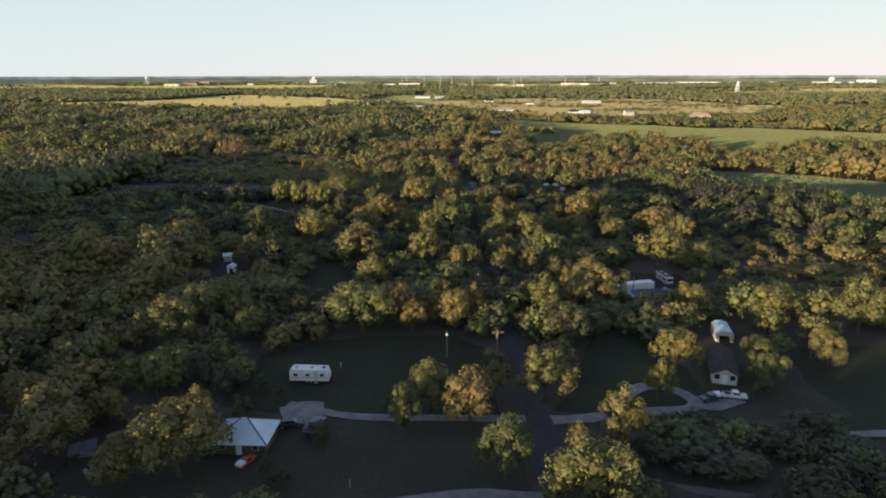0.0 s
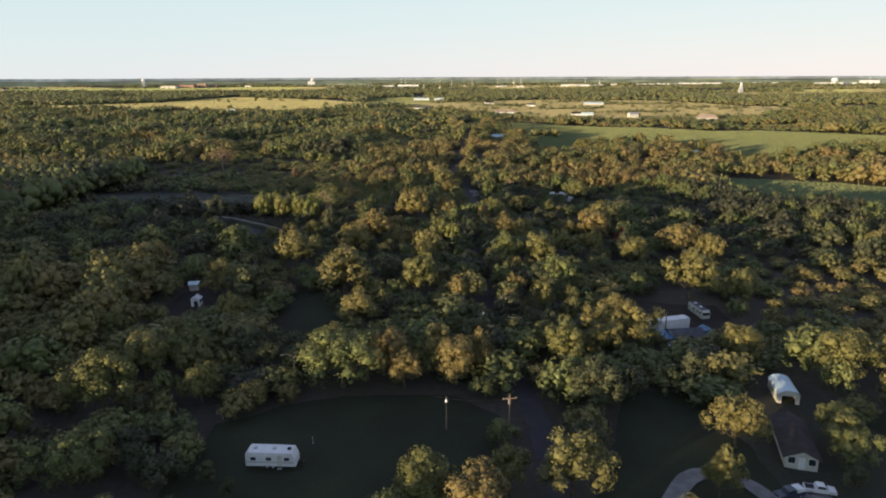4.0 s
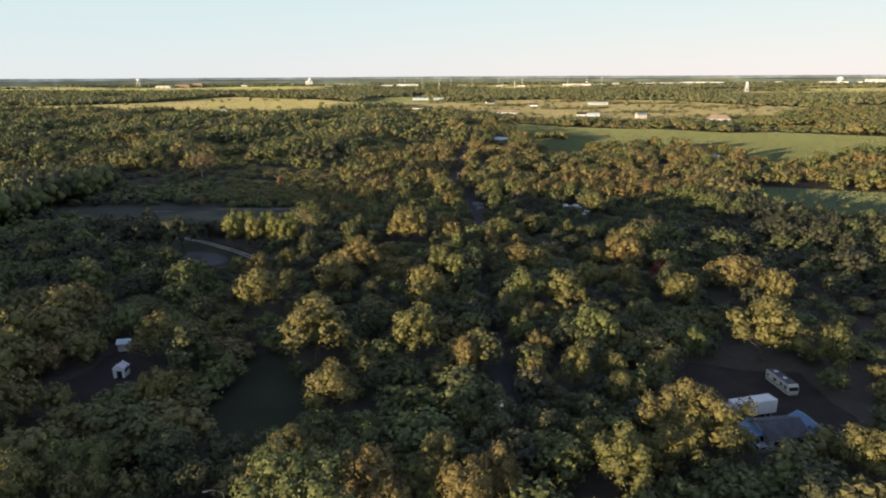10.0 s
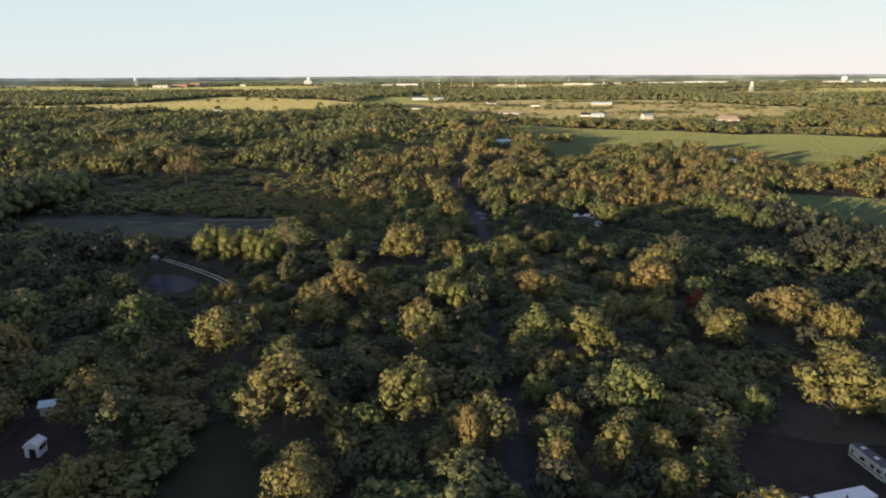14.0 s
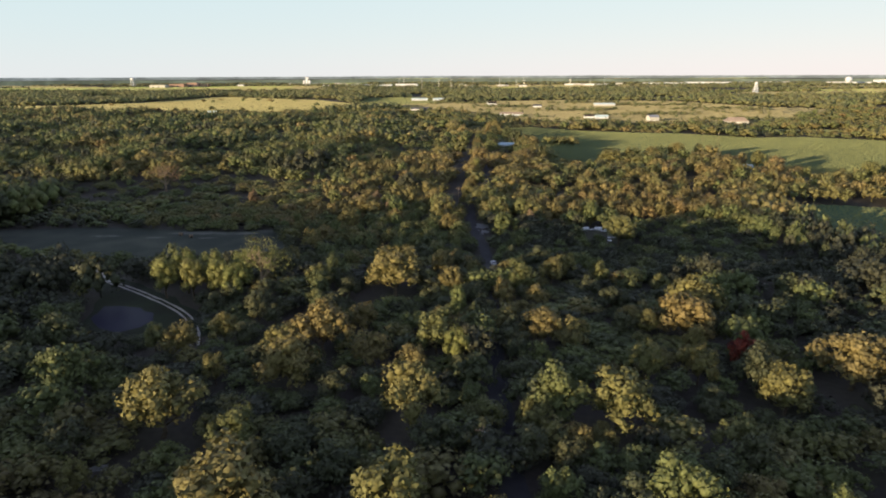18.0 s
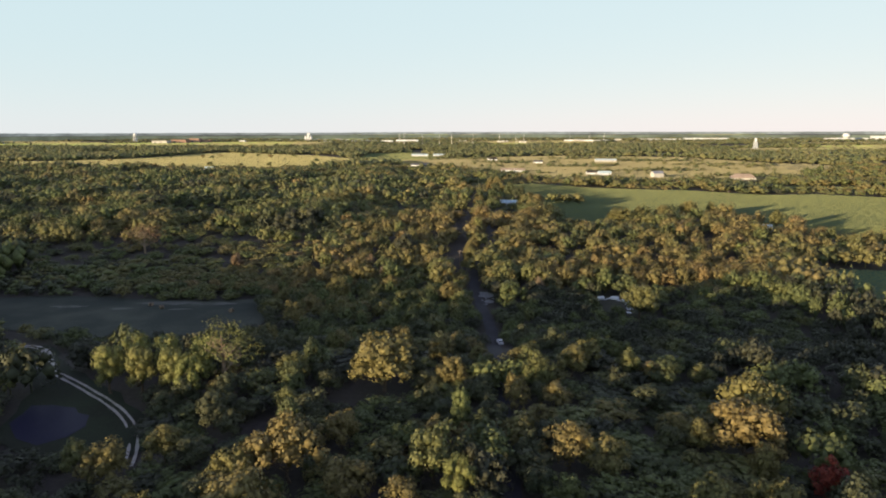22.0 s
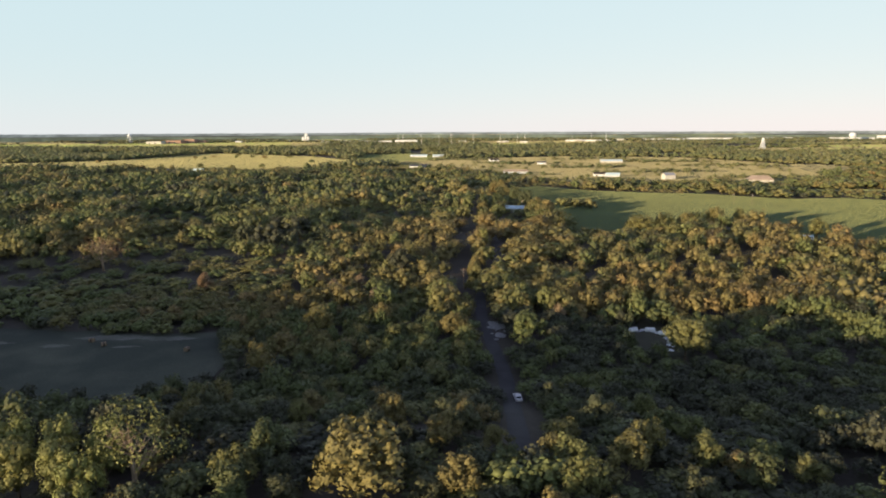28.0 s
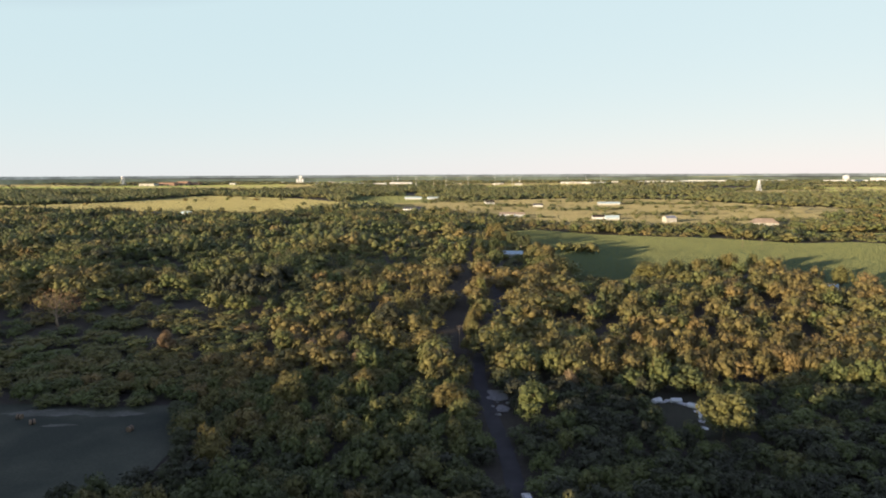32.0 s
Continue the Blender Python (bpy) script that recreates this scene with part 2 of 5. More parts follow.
def gz_np(x, y):
    """Height of the land: level under the first half of the flight, then a creek valley, and a slow rise to the far skyline."""
    d = np.hypot(x, y - 100)
    valley = (-11 * rise((y - 308 - 0.15 * np.minimum(0, x + 60)) / 58) + 5.5 * rise((y - 440) / 130)) * (1 - rise((d - 1000) / 1200))
    hollow = -2.8 * rise((x - 32) / 25) * rise((y - 148) / 22) * (1 - 0.6 * rise((y - 300) / 80)) * (1 - rise((d - 600) / 300))
    glade = -2.5 * rise((-x - 40) / 25) * rise((y - 245) / 25) * (1 - rise((y - 300) / 50)) * (1 - rise((-x - 150) / 60))
    return valley + hollow + glade + 36 * (np.clip(d - 1500, 0, 3350) / 3350) ** 1.5


def gz(x, y):
    return float(gz_np(x, y))


def mesh_of(name, bm, mat):
    me = bpy.data.meshes.new(name)
    bmesh.ops.recalc_face_normals(bm, faces=bm.faces)
    bm.to_mesh(me)
    bm.free()
    me.materials.append(mat)
    return me


def part(name, bm, mat, parent, label=""):
    """Links a bmesh as one mesh object under a thing or under a part."""
    ob = new(name, mesh_of(name, bm, mat))
    ob.parent = parent
    return tagged(ob, label)


def thing(name, label, category, m, group="", kind=""):
    ob = new(name)
    ob.empty_display_size = 0.3
    ob.matrix_world = m
    return tagged(ob, label, category, group, kind)


def structure(name, bm, mat, label, category="", kind="structure"):
    return tagged(new(name, mesh_of(name, bm, mat)), label, category or name.split("_")[0], kind=kind)


def box(bm, x0, y0, z0, x1, y1, z1, bevel=0.0):
    r = bmesh.ops.create_cube(bm, size=1, matrix=Matrix.Translation(((x0 + x1) / 2, (y0 + y1) / 2, (z0 + z1) / 2)) @ Matrix.Diagonal((x1 - x0, y1 - y0, z1 - z0, 1)))
    if bevel:
        es = list({e for v in r["verts"] for e in v.link_edges})
        bmesh.ops.bevel(bm, geom=es, offset=bevel, segments=2, affect="EDGES")
    return bm


def boxed(*a, **k):
    return box(bmesh.new(), *a, **k)


def tube(bm, a, b, r0, r1=None, seg=8):
    a, b = Vector(a), Vector(b)
    d = b - a
    m = Matrix.Translation((a + b) / 2) @ d.to_track_quat("Z", "Y").to_matrix().to_4x4()
    bmesh.ops.create_cone(bm, cap_ends=True, segments=seg, radius1=r0, radius2=r0 if r1 is None else r1, depth=d.length, matrix=m)
    return bm


def tubed(*a, **k):
    return tube(bmesh.new(), *a, **k)


def prism(outline, y0, y1):
    """A solid from an outline in x and z, from y0 to y1."""
    bm = bmesh.new()
    f = bm.faces.new([bm.verts.new((x, y0, z)) for x, z in outline])
    ext = bmesh.ops.extrude_face_region(bm, geom=[f])
    bmesh.ops.translate(bm, vec=(0, y1 - y0, 0), verts=[v for v in ext["geom"] if isinstance(v, bmesh.types.BMVert)])
    return bm


def array_mesh(name, verts, faces, mat, tint=None):
    """A mesh from arrays of corners and of triangles."""
    me = bpy.data.meshes.new(name)
    me.vertices.add(len(verts))
    me.vertices.foreach_set("co", np.ascontiguousarray(verts, np.float32).ravel())
    me.loops.add(faces.size)
    me.loops.foreach_set("vertex_index", np.ascontiguousarray(faces, np.int32).ravel())
    me.polygons.add(len(faces))
    me.polygons.foreach_set("loop_start", np.arange(0, faces.size, 3, dtype=np.int32))
    if tint is not None:
        me.attributes.new("tint", "FLOAT", "POINT").data.foreach_set("value", np.ascontiguousarray(tint, np.float32))
    me.polygons.foreach_set("use_smooth", np.ones(len(faces), bool))
    me.update(calc_edges=True)
    me.materials.append(mat)
    return me


def wavy(outline, step, rough, seed):
    """The outline of a patch of ground, with an uneven edge."""
    rng = random.Random(seed)
    out = []
    for (ax, ay), (bx, by) in zip(outline, outline[1:] + outline[:1]):
        k = max(1, int(math.hypot(bx - ax, by - ay) / step))
        for i in range(k):
            t = i / k
            out.append((ax + (bx - ax) * t + rng.uniform(-rough, rough), ay + (by - ay) * t + rng.uniform(-rough, rough)))
    return out


def patch(name, outline, dz, mat, label, step=6.0, rough=0.8, far=False, seed=1):
    bm = bmesh.new()
    bm.faces.new([bm.verts.new((x, y, 0)) for x, y in wavy(outline, step, rough, seed)])
    if far:
        xs, ys = [p[0] for p in outline], [p[1] for p in outline]
        cell = far
        for k in range(int(min(xs) // cell), int(max(xs) // cell) + 1):
            bmesh.ops.bisect_plane(bm, geom=bm.verts[:] + bm.edges[:] + bm.faces[:], plane_co=(k * cell, 0, 0), plane_no=(1, 0, 0))
        for k in range(int(min(ys) // cell), int(max(ys) // cell) + 1):
            bmesh.ops.bisect_plane(bm, geom=bm.verts[:] + bm.edges[:] + bm.faces[:], plane_co=(0, k * cell, 0), plane_no=(0, 1, 0))
    bmesh.ops.triangulate(bm, faces=bm.faces)
    for v in bm.verts:
        v.co.z = gz(v.co.x, v.co.y) + dz
    for f in bm.faces:
        f.normal_update()
        if f.normal.z < 0:
            f.normal_flip()
    me = bpy.data.meshes.new(name)
    bm.to_mesh(me)
    bm.free()
    me.materials.append(mat)
    return tagged(new(name, me), label, name.split("_")[0], kind="structure")


def spline(points, step=3.0):
    """Points along a smooth line through the given ones."""
    p = [Vector((*q, 0)) for q in points]
    p = [2 * p[0] - p[1]] + p + [2 * p[-1] - p[-2]]
    out = []
    for i in range(1, len(p) - 2):
        k = max(2, int((p[i + 1] - p[i]).length / step))
        for j in range(k):
            t = j / k
            out.append(0.5 * (2 * p[i] + (p[i + 1] - p[i - 1]) * t + (2 * p[i - 1] - 5 * p[i] + 4 * p[i + 1] - p[i + 2]) * t * t + (3 * p[i] - p[i - 1] - 3 * p[i + 1] + p[i + 2]) * t ** 3))
    return out + [p[-2]]


def ribbon(name, points, width, dz, mat, label, rough=0.15, offset=0.0, seed=2, thick=0.0):
    rng = random.Random(seed)
    line = spline(points)
    bm, rows = bmesh.new(), []
    for i, q in enumerate(line):
        d = (line[min(i + 1, len(line) - 1)] - line[max(i - 1, 0)]).normalized()
        side = Vector((-d.y, d.x, 0))
        row = []
        for s in (-1, 0, 1):
            v = q + side * (offset + s * (width / 2 + (rng.uniform(-rough, rough) if s else 0)))
            row.append(bm.verts.new((v.x, v.y, gz(v.x, v.y) + dz + (0.03 if s == 0 else 0))))
        rows.append(row)
    for a, b in zip(rows, rows[1:]):
        for k in (0, 1):
            bm.faces.new((a[k + 1], a[k], b[k], b[k + 1]))
    return structure(name, bm, mat, label, "road")


# ---- the land ----
def lines(fine0, fine1, fine, coarse):
    """Grid lines from -4900 to 5000, closer together over the middle stretch."""
    mid = list(np.arange(fine0, fine1 + 1, fine))
    return [*np.linspace(-4900, fine0, coarse)[:-1], *mid, *np.linspace(fine1, 5000, coarse)[1:]]


gx, gy = lines(-420, 420, 10, 22), lines(130, 620, 8, 22)
bm = bmesh.new()
grid = [[bm.verts.new((x, y, gz(x, y))) for x in gx] for y in gy]
for r0, r1 in zip(grid, grid[1:]):
    for k in range(len(gx) - 1):
        bm.faces.new((r0[k], r0[k + 1], r1[k + 1], r1[k]))
structure("ground", bm, M_GROUND, "scrubby grass and leaf litter under the trees", "ground")

# clearings and fields, as outlines in metres
TRAILER_LAWN = [(-42, 107), (-40, 130), (-25, 139), (2, 141), (9, 132), (9, 105), (-15, 104)]
HOME_YARD = [(-60, 84), (-46, 78), (12, 76), (13, 101), (-14, 102.5), (-40, 105), (-58, 100)]
DRIVE_LAWN = [(20, 106), (50, 104), (50, 118), (46, 142), (35, 143), (25, 118)]
HOUSE_YARD = [(50, 104), (72, 105), (70, 140), (66, 154), (58, 152), (49, 120)]
EAST_LAWN = [(66, 98), (120, 95), (115, 138), (74, 133)]
FARM_YARD = [(47, 166), (68, 164), (74, 178), (73, 197), (62, 198), (52, 201), (45, 192), (46, 180)]
SHED_YARD = [(-77, 178), (-57, 180), (-57, 202), (-72, 204)]
WEST_GLADE = [(-45, 168), (-25, 164), (-25, 178), (-36, 203), (-43, 200)]
WEST_FIELD = [(-205, 392), (-150, 372), (-110, 357), (-84, 351), (-67, 354), (-66, 385), (-76, 416), (-100, 413), (-160, 421), (-210, 415)]
POND_GLADE = [(-138, 350), (-118, 326), (-107, 310), (-97, 300), (-94, 288), (-90, 276), (-82, 270), (-64, 266), (-56, 272), (-62, 285), (-76, 298), (-92, 311), (-106, 326), (-122, 350), (-130, 358)]
JUNK_GLADE = [(60, 402), (66, 392), (75, 394), (78, 410), (76, 424), (65, 426)]
EAST_FIELD = [(46, 905), (103, 932), (154, 878), (204, 855), (254, 842), (310, 792), (364, 797), (480, 720), (480, 680), (420, 590), (320, 575), (250, 524), (236, 534), (216, 580), (200, 636), (174, 624), (140, 612), (116, 590), (86, 588), (77, 640), (74, 700), (60, 740), (50, 765)]
EAST_MEADOW = [(172, 440), (178, 476), (215, 470), (260, 456), (300, 424), (360, 380), (340, 290), (240, 262), (200, 281), (178, 305), (182, 360), (171, 410)]
PASTURE = [(-1180, 1350), (-1000, 1450), (-819, 1470), (-693, 1571), (-618, 1900), (-508, 1843), (-317, 1724), (-169, 1520), (-196, 1343), (-233, 1290), (-380, 1215), (-548, 1270), (-740, 1290), (-1000, 1290)]
NORTH_GREEN = [(-203, 1836), (-79, 1860), (8, 1656), (-60, 1450), (-200, 1440)]
STRAW = [(-120, 1500), (8, 1606), (273, 1689), (509, 1610), (590, 1384), (530, 1143), (480, 1000), (330, 955), (161, 965), (60, 1060), (24, 1180), (-72, 1270)]
FAR_GREEN = [(-1700, 2600), (-1542, 2648), (-1137, 2817), (-669, 2986), (-561, 2529), (-959, 2356), (-1324, 2236), (-1750, 2150)]
LEFT_STRAW = [(-690, 840), (-568, 830), (-530, 797), (-610, 760), (-740, 780)]
FAR_TAN = [(-1000, 2650), (-560, 2900), (-420, 2500), (-700, 2330)]
EAST_TAN = [(500, 1370), (650, 1330), (670, 1200), (560, 1150), (460, 1150)]
NE_STRIP = [(360, 890), (690, 815), (810, 750), (750, 720), (560, 775), (360, 850)]
FIELDS = [
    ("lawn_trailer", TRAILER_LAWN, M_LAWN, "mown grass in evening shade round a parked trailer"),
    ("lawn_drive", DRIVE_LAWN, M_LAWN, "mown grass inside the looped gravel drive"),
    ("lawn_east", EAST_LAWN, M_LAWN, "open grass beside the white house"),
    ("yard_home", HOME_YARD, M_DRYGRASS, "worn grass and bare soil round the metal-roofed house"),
    ("yard_house", HOUSE_YARD, M_DRYGRASS, "trodden grass round the white house and garage"),
    ("yard_farm", FARM_YARD, M_DIRT, "bare dirt yard with parked vehicles"),
    ("yard_shed", SHED_YARD, M_DIRT, "bare dirt round a small white shed"),
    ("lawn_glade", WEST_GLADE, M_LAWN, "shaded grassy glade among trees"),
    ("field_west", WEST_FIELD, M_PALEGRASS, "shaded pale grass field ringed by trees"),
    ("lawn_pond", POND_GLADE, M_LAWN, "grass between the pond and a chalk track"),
    ("yard_junk", JUNK_GLADE, M_DRYGRASS, "rough grass among scrap"),
    ("field_east", EAST_FIELD, M_MEADOW, "green meadow striped by long tree shadows"),
    ("field_meadow", EAST_MEADOW, M_MEADOW, "shaded green meadow behind the woods"),
    ("field_pasture", PASTURE, M_PASTURE, "broad sunlit yellow-green pasture"),
    ("field_north", NORTH_GREEN, M_MEADOW, "green field before the far houses"),
    ("field_straw", STRAW, M_STRAW, "sunlit straw-coloured grassland with houses"),
    ("field_green", FAR_GREEN, M_FARGREEN, "bright green far field"),
    ("field_left", LEFT_STRAW, M_STRAW, "straw-coloured field among the woods"),
    ("field_tan", FAR_TAN, M_STRAW, "dry far field by the brick complex"),
    ("field_brown", EAST_TAN, M_STRAW, "brownish dry far field"),
    ("field_strip", NE_STRIP, M_MEADOW, "narrow green strip between tree belts"),
]
strip_rng = random.Random(17)
for k in range(44):
    a, d = strip_rng.uniform(-0.62, 0.62), strip_rng.uniform(1950, 4500)
    x, y, w, t = d * math.sin(a), 100 + d * math.cos(a), strip_rng.uniform(120, 420), strip_rng.uniform(50, 130)
    FIELDS.append(("field_far", [(x - w, y - t * 0.6), (x + w * 0.8, y - t), (x + w, y + t), (x - w * 0.7, y + t * 0.8)], (M_STRAW, M_PASTURE, M_FARGREEN)[k % 3], "thin strip of open farmland on the far plain"))
for k, (name, outline, mat, label) in enumerate(FIELDS):
    far = 60 if outline[0][1] > 500 or abs(outline[0][0]) > 500 else 10 if outline[0][1] > 320 or name == "yard_farm" else 0
    patch(name, outline, 0.25 + 0.004 * k if far else 0.04 + 0.004 * k, mat, label, 12 if far > 20 else 5, 3 if far > 20 else 0.9, far, k)



def inside(px, py, outline):
    """Which points lie within an outline."""
    res = np.zeros(len(px), bool)
    for (ax, ay), (bx, by) in zip(outline, outline[1:] + outline[:1]):
        cross = ((ay > py) != (by > py)) & (px < (bx - ax) * (py - ay) / (by - ay + 1e-12) + ax)
        res ^= cross
    return res


def grass(label, outline, step, wide, tall, mat, seed):
    """Standing grass over a field: leaning blades of uneven height, in loose rows, as one mesh."""
    rng = np.random.default_rng(seed)
    xs, ys = [p[0] for p in outline], [p[1] for p in outline]
    gx, gy = np.meshgrid(np.arange(min(xs), max(xs), step), np.arange(min(ys), max(ys), step))
    px, py = (gx + rng.uniform(-0.5, 0.5, gx.shape) * step).ravel(), (gy + rng.uniform(-0.5, 0.5, gy.shape) * step).ravel()
    keep = inside(px, py, outline)
    px, py = px[keep], py[keep]
    n = len(px)
    a, w, h = rng.uniform(-0.6, 0.2, n), wide * rng.uniform(0.5, 1.2, n), tall * rng.uniform(0.5, 1.2, n)
    z = gz_np(px, py) + 0.24
    ux, uy = np.cos(a) * w / 2, np.sin(a) * w / 2
    back = rng.uniform(0.3, 0.6, n) * h
    v = np.stack([np.stack([px - ux, py - uy, z], 1), np.stack([px + ux, py + uy, z], 1), np.stack([px + ux * 0.7 - uy / w * back, py + uy * 0.7 + ux / w * back, z + h], 1), np.stack([px - ux * 0.8 - uy / w * back, py - uy * 0.8 + ux / w * back, z + h * 0.9], 1)], 1).reshape(-1, 3)
    i = np.arange(n)[:, None] * 4
    f = np.concatenate([i + [[0, 1, 2]], i + [[0, 2, 3]]])
    return tagged(new("grass", array_mesh("grass", v, f, mat)), label, "grass", kind="stuff")


# roads, drives and tracks
ROAD = [(14, 60), (15, 84), (16.6, 97), (16.6, 113), (15.6, 136), (12, 162), (10.3, 198), (9.7, 218), (10.4, 258), (12.6, 311), (15, 350), (15.4, 378), (13.4, 408), (12.0, 434), (12.6, 454), (15, 478), (21.6, 512), (27.1, 547), (30.4, 628), (34, 722), (42, 905), (38, 1050), (20, 1250), (10, 1550)]
ribbon("road", ROAD, 4.2, 0.16, M_ASPHALT, "narrow grey asphalt lane running dead straight through the woods")
CUT = [(4, 455), (6.4, 492), (10.7, 554), (17, 640), (23.4, 743), (30, 830)]
DRIVE_W = [(14, 103.4), (0, 103.6), (-16, 104), (-25, 107), (-29, 108.5)]
DRIVE_E = [(18.5, 103), (28, 104.6), (34, 112), (38, 115.6), (43, 115), (46, 110), (44, 107), (38.5, 106.3), (30, 105)]
ribbon("driveway", DRIVE_W, 2.2, 0.21, M_GRAVEL, "pale gravel driveway beside a mown lawn")
ribbon("driveway", DRIVE_E, 2.8, 0.22, M_GRAVEL, "pale gravel drive looping round a grass island")
patch("driveway_apron", [(44, 107), (49, 106.5), (55, 109), (55.5, 111.5), (50, 112), (45, 111)], 0.23, M_GRAVEL, "gravel parking by the white house", 3, 0.4)
patch("driveway_pad", [(-29, 104), (-24, 99.5), (-22, 104), (-22.5, 109), (-27, 109.5), (-30, 107)], 0.23, M_GRAVEL, "pale gravel pad beside the house", 2, 0.3)
ribbon("driveway", [(14, 81.5), (6, 82.4), (0, 81.8), (-8, 80)], 2.4, 0.21, M_GRAVEL, "gravel side drive in shade")
ribbon("driveway", [(66, 98.5), (74, 99), (95, 99.5), (120, 100)], 2.0, 0.2, M_GRAVEL, "pale gravel lane across the grass")
TRACK = [(-190, 354), (-165, 357), (-146, 357), (-132.5, 355), (-126, 348.5), (-116, 335), (-103, 315.5), (-96.5, 309.5), (-88, 302.8), (-81.8, 297.8), (-75.8, 292.8), (-69, 286.2), (-64.5, 280.2), (-60, 271.5), (-57, 263)]
for off in (-0.75, 0.75):
    ribbon("track", TRACK, 0.62, 0.36, M_CHALK, "white chalky wheel rut of a farm track", 0.12, off, 5 + int(off))
patch("track_bend", [(-133.5, 356.5), (-129, 355.5), (-123.5, 348.5), (-113, 333.5), (-101.5, 315.5), (-104.5, 315.5), (-117.5, 334.5), (-128, 349)], 0.34, M_CHALK, "white chalky bend of the farm track", 2, 0.5, 5)
patch("water_pond", [(-92, 291), (-88, 292), (-82, 290), (-77, 286.5), (-74.5, 281), (-75.5, 276), (-80, 273.5), (-86, 276), (-91, 283)], 0.33, M_WATER, "dark still farm pond mirroring the sky", 3, 0.5)
for k, (x, y, w, d) in enumerate(((-112, 409.5, 14, 3.0), (-94, 408.5, 11, 2.2), (-128, 401, 6, 1.5), (-104, 400, 5, 1.0), (-150, 404, 8, 1.4))):
    patch("soil_bare", [(x - w, y - d * 0.3), (x - w * 0.5, y + d * 0.7), (x + w * 0.3, y + d), (x + w, y + d * 0.2), (x + w * 0.4, y - d * 0.8), (x - w * 0.4, y - d)], 0.31 + 0.004 * k, M_BARE, "patch of bare pale soil in the grass field", 1.2, 0.55, 10, 60 + k)
patch("water_stock", [(-668, 1592), (-626, 1615), (-586, 1608), (-574, 1585), (-616, 1575)], 0.5, M_SKYWATER, "pale stock pond in the pasture", 10, 3, 60)

# ---- trees ----
ICO = bmesh.new()
bmesh.ops.create_icosphere(ICO, subdivisions=1, radius=1)
ICO_V = np.array([v.co[:] for v in ICO.verts])
ICO_F = np.array([[v.index for v in f.verts] for f in ICO.faces])
ICO.free()


OCT_V = np.array([(1, 0, 0), (-1, 0, 0), (0, 1, 0), (0, -1, 0), (0, 0, 1), (0, 0, -1)], float)
OCT_F = np.array([(0, 2, 4), (2, 1, 4), (1, 3, 4), (3, 0, 4), (2, 0, 5), (1, 2, 5), (3, 1, 5), (0, 3, 5)])


def crown_arrays(seed, width, base, top, lobes, cards, size, core=0.62, open_=0.0, ball=(ICO_V, ICO_F), ragged=0.22, fill=True, lift=0.0):
    """Corners and triangles of a crown: a lopsided dome of rounded boughs, each a leafy mass with small leaf sprays lying over its surface."""
    rng = np.random.default_rng(seed)
    mid, half, r = base + (top - base) * 0.45, (top - base) * 0.55, width / 2
    lean, turn = rng.uniform(-0.12, 0.12, 2) * r, rng.uniform(0, 6.283)
    spots = []
    for k in range(lobes):
        u = (k + 0.5) / lobes
        h = 1 - 1.42 * u + rng.uniform(-0.09, 0.09)
        a = 2.399963 * k + rng.uniform(-0.45, 0.45) + turn
        side = math.sqrt(max(0.0, 1 - min(1.0, h * h)))
        far = 0.66 + ragged * (math.sin(2 * a + seed) * 0.35 + math.sin(3 * a + 2.1 * seed) * 0.35 + rng.uniform(-0.5, 0.4))
        lr = r * rng.uniform(0.8, 1.3) * 1.62 / math.sqrt(lobes + 2)
        spots.append((r * far * side * math.cos(a) + lean[0] * h, r * far * side * math.sin(a) + lean[1] * h, mid + half * (h * (0.68 + 0.5 * (far - 0.66)) + lift * rng.uniform(-1, 1)), lr, lr * rng.uniform(0.72, 0.98) * min(1.35, half / r + 0.2)))
    if fill and core:
        spots.append((0, 0, mid - half * 0.1, r * 0.62, half * 0.66))
    spots = np.array(spots)
    vs, fs, at = [], [], 0
    if core:
        jig = 1 + rng.uniform(-0.14, 0.14, (len(spots), len(ball[0]), 1))
        cv = ball[0][None] * jig * spots[:, None, [3, 3, 4]] * core + spots[:, None, :3]
        vs.append(cv.reshape(-1, 3))
        fs.append((ball[1][None] + np.arange(len(spots))[:, None, None] * len(ball[0])).reshape(-1, 3))
        at = len(spots) * len(ball[0])
    shell = spots[:lobes]
    which = rng.choice(lobes, cards, p=shell[:, 3] ** 2 / (shell[:, 3] ** 2).sum())
    s = shell[which]
    away = (s[:, :3] - (0, 0, mid)) / (r, r, half)
    d = rng.normal(size=(cards, 3)) + away * 0.9
    d[:, 2] += 0.25
    d /= np.linalg.norm(d, axis=1, keepdims=True)
    p = s[:, :3] + d * s[:, [3, 3, 4]] * rng.uniform(0.66 - open_, 1.14 + open_, (cards, 1)) ** 0.8
    nrm = d + rng.normal(size=(cards, 3)) * 0.38
    nrm /= np.linalg.norm(nrm, axis=1, keepdims=True)
    t = np.cross(nrm, rng.normal(size=(cards, 3)))
    t /= np.linalg.norm(t, axis=1, keepdims=True) + 1e-9
    b = np.cross(nrm, t)
    k = size * rng.uniform(0.55, 1.35, (cards, 1))
    q = np.stack([p - t * k * 0.55 - b * k * 0.3, p + t * k * 0.55 - b * k * 0.3, p + b * k * 0.65], 1)
    fs.append(np.arange(cards)[:, None] * 3 + at + [[0, 1, 2]])
    vs.append(q.reshape(-1, 3))
    return np.concatenate(vs), np.concatenate(fs)


